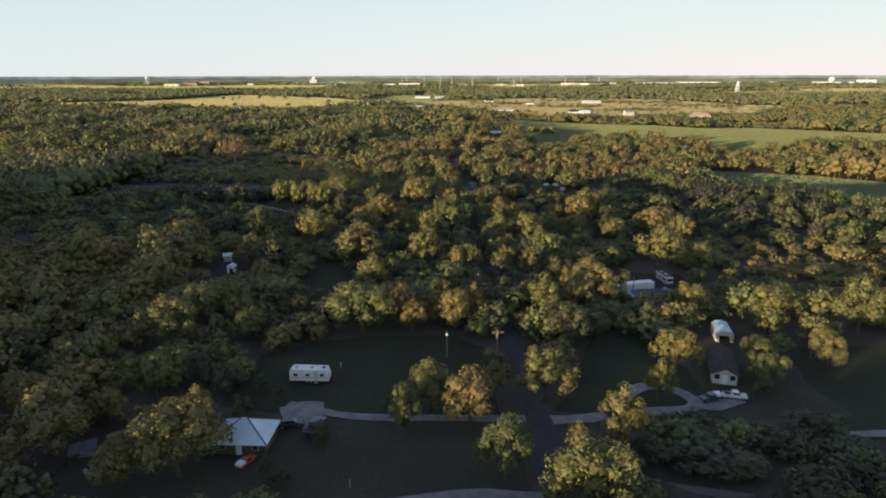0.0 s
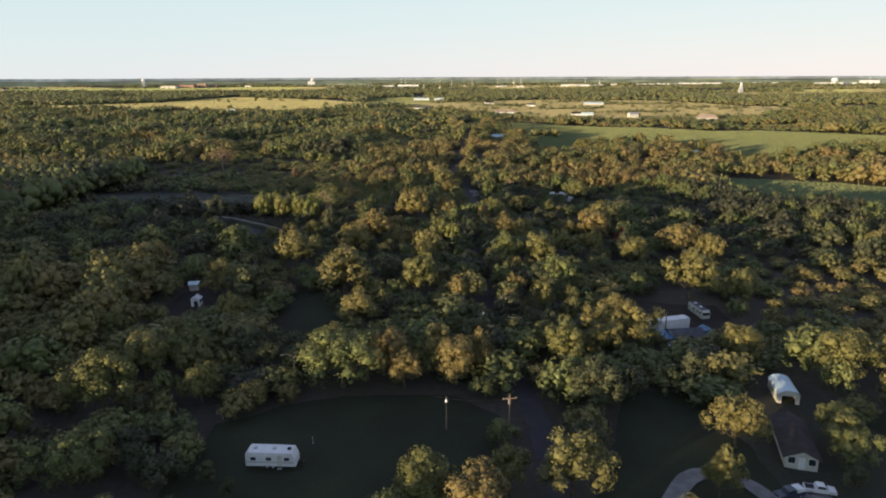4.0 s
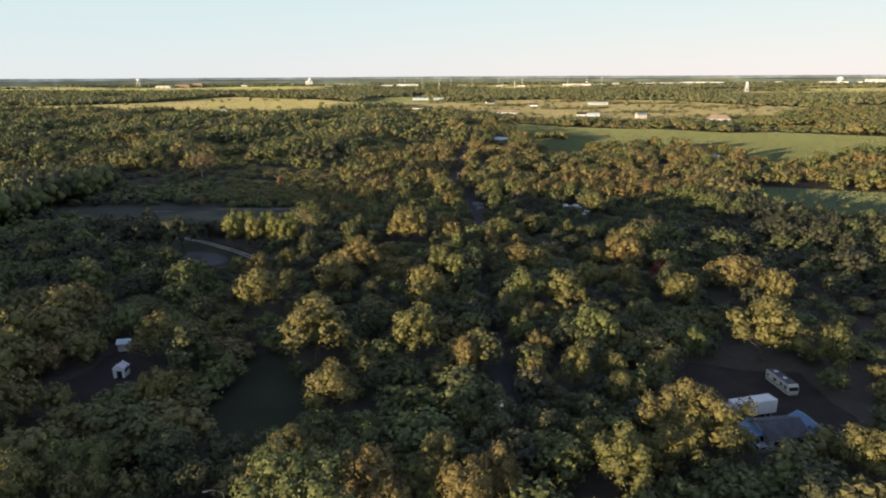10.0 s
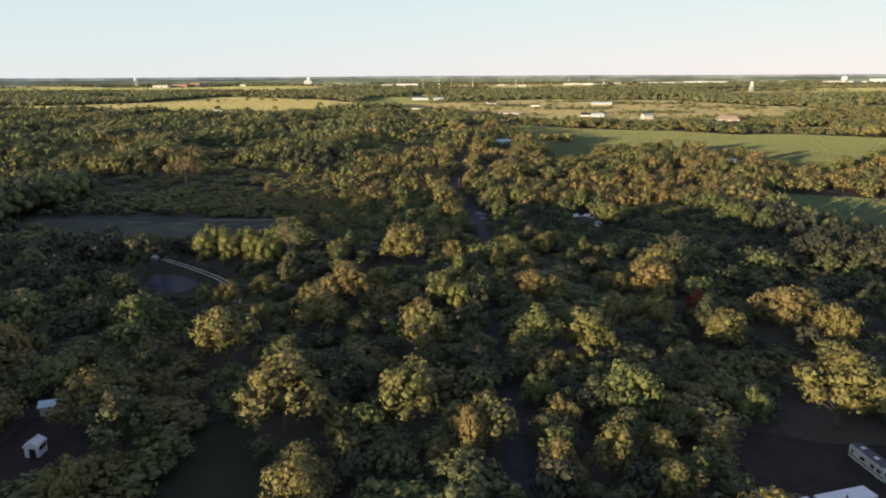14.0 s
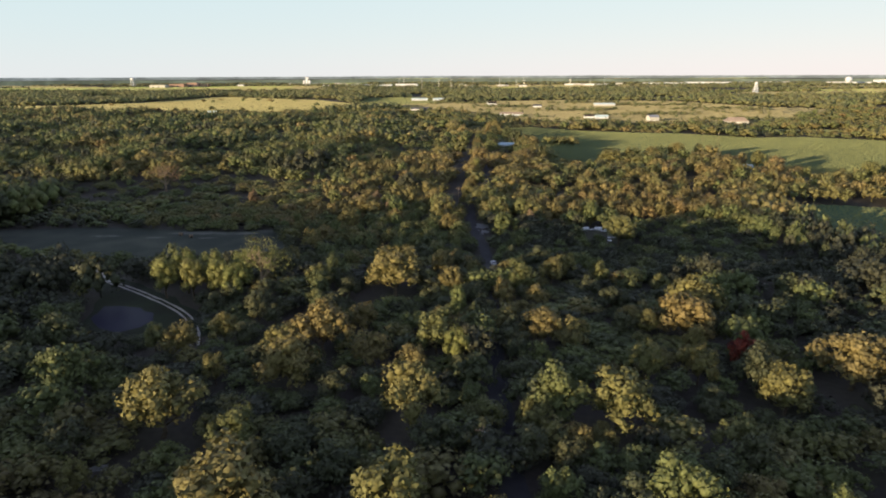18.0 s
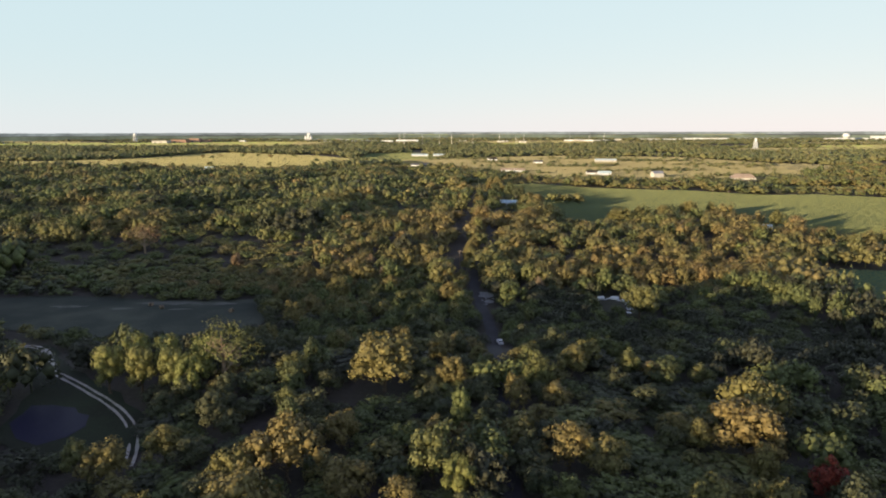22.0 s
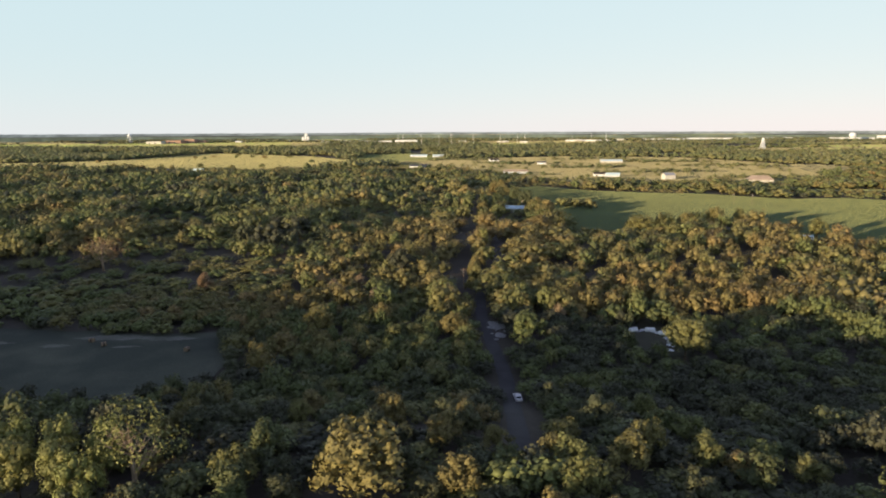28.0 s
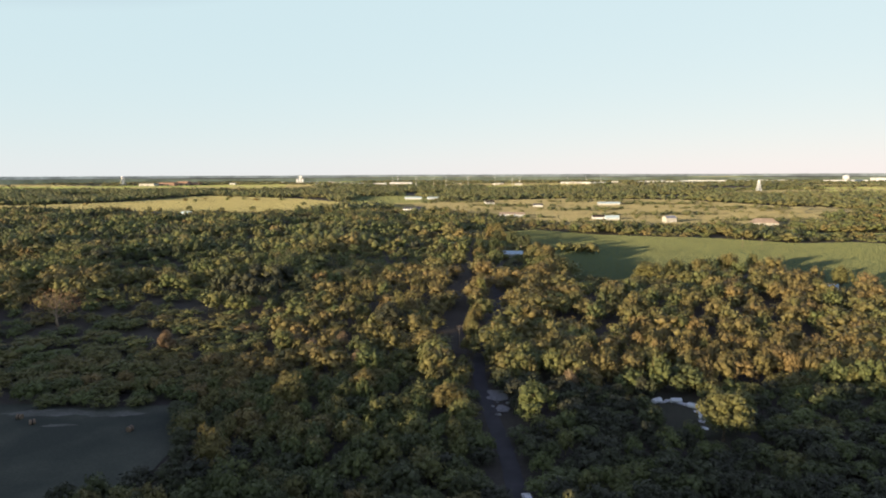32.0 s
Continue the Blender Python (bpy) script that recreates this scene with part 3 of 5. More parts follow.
def trunk_mesh(name, seed, width, base, top, mat, bare=False):
    rng = random.Random(seed)
    bm = bmesh.new()
    r = 0.035 * top
    knee = Vector((rng.uniform(-0.4, 0.4), rng.uniform(-0.4, 0.4), base * 0.8 + 0.5))
    tube(bm, (0, 0, -0.3), knee, r, r * 0.75, 7)
    tip = Vector((rng.uniform(-0.5, 0.5), rng.uniform(-0.5, 0.5), top * 0.86))
    tube(bm, knee, tip, r * 0.75, r * 0.15, 6)
    for k in range(16 if bare else 6):
        a, u = 2.4 * k + rng.uniform(0, 0.8), rng.uniform(0.05, 0.75)
        s = knee.lerp(tip, u)
        e = s + Vector((math.cos(a), math.sin(a), rng.uniform(0.5, 1.1))) * width * 0.36 * (1.05 - u * 0.6)
        tube(bm, s, e, r * 0.38 * (1 - u * 0.5), r * 0.08, 5)
        for _ in range(4 if bare else 1):
            f = s.lerp(e, rng.uniform(0.4, 0.9))
            g = f + Vector((rng.uniform(-1, 1), rng.uniform(-1, 1), rng.uniform(0.2, 1))) * width * 0.14
            tube(bm, f, g, r * 0.15, r * 0.04, 4)
    return mesh_of(name, bm, mat)


def tree(kind_name, seed, label, width=9.0, base=2.2, top=11.0, lobes=22, cards=1700, size=0.44, mat=None, bare=False, **k):
    """One tree, standing at the world's origin."""
    ob = thing("tree", label, "tree", Matrix(), "trees of the wood")
    tr = new("trunk", trunk_mesh("trunk", seed, width, base, top, M_PALEBARK if bare else M_BARK, bare))
    tr.parent = ob
    v, f = crown_arrays(seed, width, base, top, lobes, cards, size, **{"ball": (OCT_V, OCT_F), "ragged": 0.42, "lift": 0.09, **k})
    cr = new("crown", array_mesh("crown", v, f, mat or M_LEAF))
    cr.parent = ob
    return ob


OAKS = [tree("oak", 10 + k, "broad green oak with a rounded leafy crown", 9, 0.5 + 0.2 * (k % 3), 9.6, 20 + 3 * k) for k in range(5)]
FINE = [tree("oak", 70 + k, "broad oak with a dense leafy crown beside the clearings", 9, 0.6 + 0.2 * (k % 3), 9.7, 24 + 3 * k, 3700, 0.285, mat=M_LEAF_GOLD if k % 2 else M_LEAF) for k in range(6)]
GOLDS = [tree("gold", 20 + k, "oak turning golden, its crown lit by the evening sun", 9, 0.6, 9.8, 20 + 4 * k, mat=M_LEAF_GOLD) for k in range(4)]
TALLS = [tree("tall", 30 + k, "tall narrow elm with loose light green foliage", 7, 0.9, 12, 20, 2000, 0.36, open_=0.12, core=0.8, ragged=0.4, lift=0.1, mat=M_LEAF_BRIGHT if k else M_LEAF) for k in range(2)]
BUSHES = [tree("bush", 40 + k, "low round cedar between taller trees", 6, 0.3, 6.2, 16, 1300, 0.36, mat=M_LEAF_CEDAR) for k in range(3)]
RED = tree("red", 50, "small red-leaved tree among green oaks", 5, 1.5, 8, 12, 1300, 0.36, mat=M_LEAF_RED)
PALE = tree("pale", 51, "half-bare pale tree with open limbs and sparse leaves", 12, 4, 15, 14, 1500, 0.36, core=0, open_=0.2, mat=M_LEAF_BRIGHT, bare=True)
RUST = tree("rust", 53, "small rust-coloured tree at the edge of the valley", 6, 1.0, 6.5, 14, 1300, 0.36, mat=M_LEAF_RUST)
BROWN = tree("brown", 52, "bare brown tree standing over the scrub", 16, 2, 15, 14, 900, 0.4, core=0, open_=0.25, mat=M_LEAF_BROWN, bare=True)
PROTOTYPES = FINE + OAKS + GOLDS + TALLS + BUSHES + [RED, PALE, BROWN, RUST]
WIDTHS = {id(p): w for p, w in zip(PROTOTYPES, [9] * 15 + [7] * 2 + [6] * 3 + [5, 12, 16, 6])}
stand_at = []   # (x, y, half width) of every single tree


def plant(proto, x, y, width, tall=1.0, seed=0):
    s = width / WIDTHS[id(proto)]
    h = tall * (0.45 + 0.55 * s)
    made = copy_thing(proto, Matrix())
    made.matrix_basis = Matrix.Translation((x, y, gz(x, y))) @ Matrix.Rotation(seed * 2.399, 4, "Z") @ Matrix.Diagonal((s, s, h, 1))
    stand_at.append((x, y, width / 2))
    return made


# crowns that stand out, neighbourhood by neighbourhood: x, y, width
HOMESTEAD = [(20, 78, 12), (9, 86, 8), (20, 89, 3), (-62, 92, 12), (29, 95, 8), (-7, 98, 4), (4, 102, 9), (-74, 104, 7), (-3, 106, 9), (18, 110, 9), (39, 110, 5), (-54, 111, 9), (47, 123, 8), (78, 124, 7)]
HEDGE = [(-61, 133, 11), (26, 134, 9), (96, 143, 12), (-20, 144, 13), (2, 145, 8), (-16, 147, 8), (-8, 144, 7), (-2, 151, 7), (7, 149, 6), (-14, 152, 8), (77, 146, 10), (-59, 146, 9), (-11, 148, 9), (-5, 149, 6), (24, 152, 9), (-53, 152, 8), (62, 156, 8), (-24, 156, 7), (37, 163, 12), (-75, 165, 6)]
FARM = [(-52, 175, 6), (-21, 175, 9), (24, 184, 6), (16, 185, 5), (-52, 190, 11), (3, 190, 6), (80, 197, 9), (42, 162, 9), (33, 157, 8), (-28, 197, 15), (-62, 199, 8), (69, 203, 13), (-7, 199, 11), (31, 200, 9), (-33, 218, 7), (-47, 223, 12), (29, 225, 11), (-6, 226, 10), (19, 227, 9)]
MIDDLE = [(-69, 234, 10), (62, 235, 9), (87, 237, 8), (-30, 240, 11), (61, 244, 8), (80, 245, 13), (50, 246, 7), (2, 248, 4), (-26, 256, 10), (-2, 256, 9), (-84, 258, 9), (54, 259, 5), (21, 260, 8), (55, 268, 13), (3, 273, 4), (-30, 273, 5), (60, 277, 12)]
NORTH = [(-14, 294, 14), (20, 294, 7), (1, 295, 6), (-32, 305, 6), (-12, 322, 6), (-54, 343, 6), (-53, 373, 8), (72, 391, 12), (25, 403, 11), (1, 406, 9), (-44, 410, 10), (-24, 420, 8), (-22, 494, 13)]
n = 0
for spot in HOMESTEAD + HEDGE + FARM + MIDDLE + NORTH:
    x, y, w = spot
    n += 1
    proto = TALLS[n % 2] if w < 4.6 else FINE[n % 6] if y < 170 else (GOLDS[n % 4] if n % 5 < 3 else OAKS[n % 5])
    plant(proto, x, y, w * 1.12, random.Random(n).uniform(0.92, 1.12), n)
plant(FINE[1], -40.2, 86.5, 15, 0.95, 3), plant(FINE[3], -39.5, 94, 6.5, 1.4, 4), plant(FINE[5], -47.5, 83, 8, 0.9, 9)
plant(FINE[0], 62.5, 117.5, 7, 0.8, 5), plant(FINE[2], 64, 124, 8, 0.75, 6), plant(BUSHES[1], 59.5, 112, 3.5, 0.8, 7)
for k, (x, y) in enumerate(((-27, 86.5), (-24, 84), (-20.5, 95.5), (-36, 104), (-31, 110), (-35, 113), (-9.5, 105.5))):
    plant(BUSHES[k % 3], x, y, 2.4 + 0.5 * (k % 4), 0.8, k + 40)
for k, (x, y) in enumerate(((-61, 370), (-62, 377), (-65, 386), (-70, 396), (-75, 407), (-60, 364))):
    plant(BUSHES[k % 3], x, y, 5.5 + 0.6 * (k % 3), 0.7, k + 60)
for x, y, w in ((-57, 257, 7.5), (-65, 261, 6), (-50, 263, 7.5)):
    plant(OAKS[2] if w < 7 else GOLDS[int(-x) % 4], x, y, w, 0.85, int(y))
plant(RED, 62, 254, 4.8, 1.1, 2)
plant(PALE, -51, 297, 13, 1.0, 1)
for x, y, w in ((-58, 302, 7), (-62, 296, 7), (-66, 302, 7.5), (-70, 297, 7), (-74, 303, 7.5), (-56, 291, 6), (-78, 298, 7)):
    plant(TALLS[1], x, y, w, 1.12, int(-x))
plant(BROWN, -166, 504, 21, 0.95, 5)
for x, y, w in ((-47, 459, 6), (-44, 455, 4), (-29, 446, 5.5), (-103, 467, 7), (39, 424, 5), (-38, 470, 5)):
    plant(RUST, x, y, w, 1.2, int(y))
for x, y, w in ((-20, 505, 12), (-14, 509, 9), (-26, 501, 8)):
    plant(GOLDS[int(y) % 4], x, y, w, 1.05, int(y))
plant(GOLDS[0], 55, 593, 22, 0.75, 7), plant(GOLDS[3], 119, 600, 19, 0.75, 8)
# tall oaks on the rim of the green meadow, whose shadows lie across it
for k, (x, y) in enumerate(((66, 598), (61, 628), (66, 655), (133, 604), (152, 612), (174, 620), (196, 634), (212, 570), (262, 528), (64, 684), (39, 716), (63, 722), (70, 704), (46, 772), (50, 792), (44, 822), (46, 852), (72, 668), (73, 690), (66, 745), (57, 762), (60, 778), (52, 812), (52, 838), (50, 872))):
    plant((OAKS + GOLDS)[k % 9], x, y, 9.5 + 1.3 * (k % 3), 1.15 + 0.12 * (k % 2) + 0.15 * (x < 76 and y > 690), k)
# the row of trees that parts the lane from the cleared strip beside it
for k in range(30):
    y = 466 + 9.6 * k + 2.5 * math.sin(k * 2.3)
    x = float(np.interp(y, [p[1] for p in CUT], [p[0] for p in CUT]) * 0.5 + np.interp(y, [p[1] for p in ROAD], [p[0] for p in ROAD]) * 0.5)
    plant((GOLDS + OAKS + TALLS)[(k * 4) % 11], x + 0.8 * math.sin(k * 1.7), y, 5.2 + 1.6 * abs(math.sin(k * 1.1)) + 1.5 * (y > 640), 1.0 + 0.25 * math.sin(k * 0.9), k + 80)


def near_line(px, py, line, dist):
    res = np.zeros(len(px), bool)
    for (ax, ay), (bx, by) in zip(line, line[1:]):
        dx, dy = bx - ax, by - ay
        t = np.clip(((px - ax) * dx + (py - ay) * dy) / (dx * dx + dy * dy), 0, 1)
        res |= np.hypot(px - ax - t * dx, py - ay - t * dy) < dist
    return res


HOUSE_SPOTS = [(-33, 97, 9), (52, 124, 9), (63, 142, 7), (37, 79, 8), (55, 174, 12), (66, 190, 7), (-66, 190, 5), (-69, 198, 4), (-27, 118, 8), (200.5, 558, 11), (52, 712, 14), (-53, 214, 4), (50, 108, 8), (63, 134, 5), (54, 166, 7), (374, 975, 18), (376, 952, 16), (281, 1010, 14), (68, 402, 9), (70, 412, 8), (-52, 1278, 34), (-44, 1240, 22), (-386, 1196, 20), (-432, 1196, 20)]


def grow(x0, x1, y0, y1, step, seed, bounds=None):
    """Places for trees on a loose grid, clear of fields, roads and houses."""
    rng = np.random.default_rng(seed)
    gx, gy = np.meshgrid(np.arange(x0, x1, step), np.arange(y0, y1, step))
    gx = gx + (np.arange(gx.shape[0]) % 2)[:, None] * step / 2
    px = (gx + rng.uniform(-0.38, 0.38, gx.shape) * step).ravel()
    py = (gy + rng.uniform(-0.38, 0.38, gy.shape) * step).ravel()
    keep = np.ones(len(px), bool)
    for _, outline, *_ in FIELDS:
        keep &= ~inside(px, py, outline)
    keep &= ~near_line(px, py, ROAD[:16], 2.0) & ~near_line(px, py, ROAD[:5], 4.8) & ~near_line(px, py, ROAD[9:14], 4.6) & ~near_line(px, py, CUT, 5.2) & ~near_line(px, py, ROAD[13:20], 3.4) & ~near_line(px, py, TRACK, 3.0) & ~near_line(px, py, TRACK[2:9], 6.5)
    keep &= ~near_line(px, py, DRIVE_E, 3.5) & ~near_line(px, py, DRIVE_W, 3.5)
    for hx, hy, hr in HOUSE_SPOTS:
        keep &= np.hypot(px - hx, py - hy) > hr
    keep &= (px < 0.78 * np.maximum(py, 40) + 45) & (px > -0.78 * np.maximum(py, 40) - 130)
    return px[keep], py[keep]


# the trees of the near wood, each one standing by itself
fx, fy = grow(-62, 64, 84, 345, 5.4, 3)
singles, rest = 0, []
rng = random.Random(8)
for x, y in zip(fx, fy):
    if any((x - a) ** 2 + (y - b) ** 2 < (r * 0.8 + 1.2) ** 2 for a, b, r in stand_at[:len(HOMESTEAD) + 90]):
        continue
    if singles < 210 and rng.random() < 0.27 + 0.3 * (abs(x - 12) < 9):
        singles += 1
        pick = rng.random() * (0.8 if y < 104 and x > 26 else 1)
        sink = 0.55 if y < 104 and x > 26 else 1
        proto = BUSHES[singles % 3] if pick < 0.45 else OAKS[singles % 5] if pick < 0.85 else GOLDS[singles % 4]
        plant(proto, x, y, rng.uniform(5.0, 8.0), sink * (rng.uniform(0.55, 0.95) if pick > 0.45 else rng.uniform(0.65, 1.05)), singles)
    else:
        rest.append((x, y))
for p in PROTOTYPES:
    for o in (*p.children_recursive, p):
        bpy.data.objects.remove(o)


def hue(px, py, rng):
    """Green in the west and far woods, more golden in the east and near the lane; painted darker in shaded stretches.
    """
    h = 0.40 + 0.16 * rng.normal(size=len(px))
    h += 0.2 * ((px > 15) & (py > 425) & (py < 600)) + 0.16 * ((px > -70) & (px < 15) & (py > 380) & (py < 640))
    h -= 0.08 * ((px < -20) & (py > 540) & (py < 1150))
    h += 0.2 * np.sin(px * 0.031 + 1.3) * np.sin(py * 0.024 + 0.4)
    # lower tints put shade into the near woods, southeast corner and valley
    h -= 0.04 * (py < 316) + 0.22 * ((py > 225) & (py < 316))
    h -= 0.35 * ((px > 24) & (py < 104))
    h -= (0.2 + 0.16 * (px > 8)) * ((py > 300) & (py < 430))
    h += 0.5 * (rng.random(len(px)) < 0.008)
    return np.clip(h, 0, 1)


def woods(label, px, py, protos, widths, heights, seed, mat=M_WOODS):
    """Many trees as one mesh; each takes its shape from one of a few crowns, turned and scaled."""
    rng = np.random.default_rng(seed)
    which = rng.integers(0, len(protos), len(px))
    turn, tint = rng.uniform(0, 6.283, len(px)), hue(px, py, rng)
    z = gz_np(px, py)
    vs, fs, ts, at = [], [], [], 0
    for k, (v, f) in enumerate(protos):
        i = np.nonzero(which == k)[0]
        c, s = np.cos(turn[i])[:, None], np.sin(turn[i])[:, None]
        w, h = widths[i][:, None], heights[i][:, None]
        q = np.stack([(v[:, 0] * c - v[:, 1] * s) * w + px[i][:, None], (v[:, 0] * s + v[:, 1] * c) * w + py[i][:, None], v[:, 2] * h + z[i][:, None]], -1)
        vs.append(q.reshape(-1, 3))
        fs.append((f[None] + (np.arange(len(i)) * len(v))[:, None, None] + at).reshape(-1, 3))
        ts.append(np.repeat(tint[i], len(v)))
        at += len(i) * len(v)
    me = array_mesh("woods", np.concatenate(vs), np.concatenate(fs), mat, np.concatenate(ts))
    return tagged(new("woods", me), label, "woods", kind="stuff")


def with_stem(arrays, r=0.025, top=0.5):
    """Adds a three-sided trunk down to the ground."""
    v, f = arrays
    ring = [(r * math.cos(a), r * math.sin(a)) for a in (0, 2.094, 4.189)]
    sv = np.array([(x, y, -0.02) for x, y in ring] + [(x, y, top) for x, y in ring])
    sf = np.array([(0, 1, 4), (0, 4, 3), (1, 2, 5), (1, 5, 4), (2, 0, 3), (2, 3, 5)]) + len(v)
    return np.concatenate([v, sv]), np.concatenate([f, sf])


# crowns of unit width and height for the joined woods, in three grades
NEAR_CROWNS = [with_stem(crown_arrays(100 + k, 1.08, 0.06, 1.0, 15 + k % 4, 370, 0.08, ball=(OCT_V, OCT_F))) for k in range(8)]
SIDE_CROWNS = [with_stem(crown_arrays(160 + k, 1.08, 0.06, 1.0, 13 + k % 4, 290, 0.082, ball=(OCT_V, OCT_F))) for k in range(8)]
BROW_CROWNS = [with_stem(crown_arrays(180 + k, 1.1, 0.06, 1.0, 10 + k % 3, 210, 0.084, ball=(OCT_V, OCT_F))) for k in range(8)]
MID_CROWNS = [with_stem(crown_arrays(120 + k, 1.1, 0.06, 1.0, 5 + k % 3, 34, 0.12, core=0.68, ball=(OCT_V, OCT_F))) for k in range(8)]
FAR_CROWNS = [crown_arrays(140 + k, 1.2, 0.0, 1.0, 3, 10, 0.26, core=0.74, ball=(OCT_V, OCT_F)) for k in range(8)]

rng = np.random.default_rng(4)
rest = np.array(rest)
ox, oy = grow(-430, 330, 56, 470, 6.9, 5)
vx, vy = grow(-120, 110, 320, 428, 5.6, 55)
valley = (ox > -120) & (ox < 110) & (oy > 320) & (oy < 428)
ox, oy = np.concatenate([ox[~valley], vx]), np.concatenate([oy[~valley], vy])
out = ~((ox > -62) & (ox < 64) & (oy > 84) & (oy < 345))
ax, ay = np.concatenate([rest[:, 0], ox[out]]), np.concatenate([rest[:, 1], oy[out]])
far_from = np.ones(len(ax), bool)
for a, b, r in stand_at:
    far_from &= np.hypot(ax - a, ay - b) > r * 0.75 + 1.5
len_rest = int(far_from[:len(rest)].sum())
ax, ay = ax[far_from], ay[far_from]
def stature(px, py, rng, share):
    """Widths and heights: most trees low, some tall, in drifts."""
    drift = 0.5 + 0.28 * np.sin(px * 0.047 + 0.7 * np.sin(py * 0.031)) + 0.28 * np.sin(py * 0.043 + 1.1 + 0.9 * np.sin(px * 0.021))
    tall = rng.random(len(px)) < share * (0.35 + 1.3 * np.clip(drift, 0, 1))
    w = np.where(tall, rng.normal(9.0, 1.6, len(px)), rng.normal(6.8, 1.2, len(px))).clip(4.2, 13)
    h = np.where(tall, rng.uniform(8.5, 12.0, len(px)), rng.uniform(4.2, 7.0, len(px))) * (0.62 + 0.65 * np.clip(drift, 0, 1))
    return w * (0.85 + 0.3 * np.clip(drift, 0, 1)), h


w, h = stature(ax, ay, rng, 0.24)
h[:len_rest] = np.minimum(h[:len_rest], rng.uniform(3.0, 7.8, len_rest) * np.where(ay[:len_rest] > 225, 0.58, 0.88))
# low growth on the shaded valley floor, tall trees beside the lane and along the brow
h = np.where((ay > 318) & (ay < 428), np.minimum(h * 1.2, rng.uniform(3.0, 6.8, len(ax))), h)
h = np.where((ax > -72) & (ax < 6) & (ay > 352) & (ay < 430), rng.uniform(4.0, 8.0, len(ax)), h)
w = np.where((ay > 318) & (ay < 428), rng.uniform(4.0, 8.4, len(ax)), w)
lane = near_line(ax, ay, ROAD[4:10], 5.5)
w, h = np.where(lane, rng.uniform(7.4, 9.4, len(ax)), w), np.where(lane, rng.uniform(6.0, 8.5, len(ax)), h)
# unseen trees left of the view, raised to throw shade over the near woods
h = np.where((ax < -0.72 * (ay + 12) - 8) & (ay < 430), rng.uniform(11, 14, len(ax)) + 4 * (ay > 110) + 3 * (ay > 240), h)
h = np.where((ax < -70) & (ay > 420), np.minimum(h, rng.uniform(3.5, 5.5, len(ax))), h)
h = np.where((ax > 64) & (ay > 150) & (ay < 320), h * 0.95, h)
h = np.where(((ax > 64) | (ax < -62) & (ax > -0.72 * (ay + 12))) & (ay < 320), h * 0.88, h)
# trees west of the field, mostly out of view, raised to shade the valley
h = np.where((ax > -345) & (ax < -208) & (ay > 335), rng.uniform(15, 19, len(ax)), h)
w = np.where((ax > -345) & (ax < -208) & (ay > 335) | (ax < -0.72 * (ay + 12) - 8) & (ay < 430), rng.uniform(11.5, 15, len(ax)), w)
h = np.where((ax > 26) & (ax < 76) & (ay < 104), h * 0.85, h)
h = np.where((ax > 132) & (ax < 186) & (ay > 250) & (ay < 480), rng.uniform(7.5, 10.5, len(ax)), h)
h = np.where((ax > 16) & (ax < 130) & (ay > 432), rng.uniform(8, 11, len(ax)), h)
seen = (ax > -0.74 * (ay + 12)) & (ax < 0.74 * (ay + 12)) & ((np.abs(ax) < 150) | (ay < 330))
side = seen & (np.abs(ax) > 95)
near = seen & ~side
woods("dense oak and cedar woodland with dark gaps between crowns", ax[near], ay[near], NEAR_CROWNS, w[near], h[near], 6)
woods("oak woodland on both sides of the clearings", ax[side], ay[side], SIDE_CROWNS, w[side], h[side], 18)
woods("outlying oak woodland beside the clearings, raised in the west for shade", ax[~seen], ay[~seen], MID_CROWNS, w[~seen] * 1.1, h[~seen], 17)
bx, by = grow(-980, 980, 470, 1280, 9.2, 7)
within = np.abs(bx) < 0.72 * by + 25
bx, by = bx[within], by[within]
gap = (np.sin(bx * 0.083 + 2 * np.sin(by * 0.05)) * np.sin(by * 0.071 + bx * 0.013) > 0.8) | (rng.random(len(bx)) < 0.06)
bx, by = bx[~gap], by[~gap]
clear = np.ones(len(bx), bool)
for a, b, r in stand_at:
    clear &= (np.hypot(bx - a, by - b) > r * 0.5) & ~((np.abs(bx - a) < r * 0.5) & (by < b) & (by > b - 8) & (b > 480))
bx, by = bx[clear], by[clear]
w, h = stature(bx, by, rng, 0.45)
h = np.where((bx > 16) & (bx < 260) & (by < 610), rng.uniform(7, 10.5, len(bx)), h)
h = np.where((bx > -70) & (bx < 8) & (by < 620), rng.uniform(6.0, 9.5, len(bx)), h)
h = np.where((bx < -70) & (by < 520), np.minimum(h, rng.uniform(3.2, 5.0, len(bx))), h)
w = np.where((bx < -70) & (by < 520), np.minimum(w, 8.4), w)
h = np.where((bx > 20) & (bx < 78) & (by > 600) & (by < 900), np.where(by > 700, rng.uniform(4.5, 7, len(bx)), rng.uniform(8, 12, len(bx))), h)
h = np.where((bx > 20) & (by > 840), h * 0.72, h)
h = np.where((bx > 68) & (bx < 132) & (by > 555) & (by < 612), np.minimum(h, rng.uniform(4, 6, len(bx))), h)
h = np.where((bx > 18) & (bx < 68) & (by > 598) & (by < 690), rng.uniform(9.5, 12.5, len(bx)), h)
h = np.where((np.abs(bx - 52 * (by - 218) / 495) < 10) & (by > 600) & (by < 706), np.minimum(h, rng.uniform(3.5, 5.5, len(bx))), h)
h = np.where((bx > -480) & (bx < -20) & (by > 1120), h * 0.62, h)
brow = by < 720
woods("dense golden and green woodland on the rise past the valley", bx[brow], by[brow], BROW_CROWNS, w[brow] * 1.25, h[brow], 19)
woods("unbroken woodland stretching toward the far fields", bx[~brow], by[~brow], MID_CROWNS, w[~brow] * 1.3, h[~brow], 8)
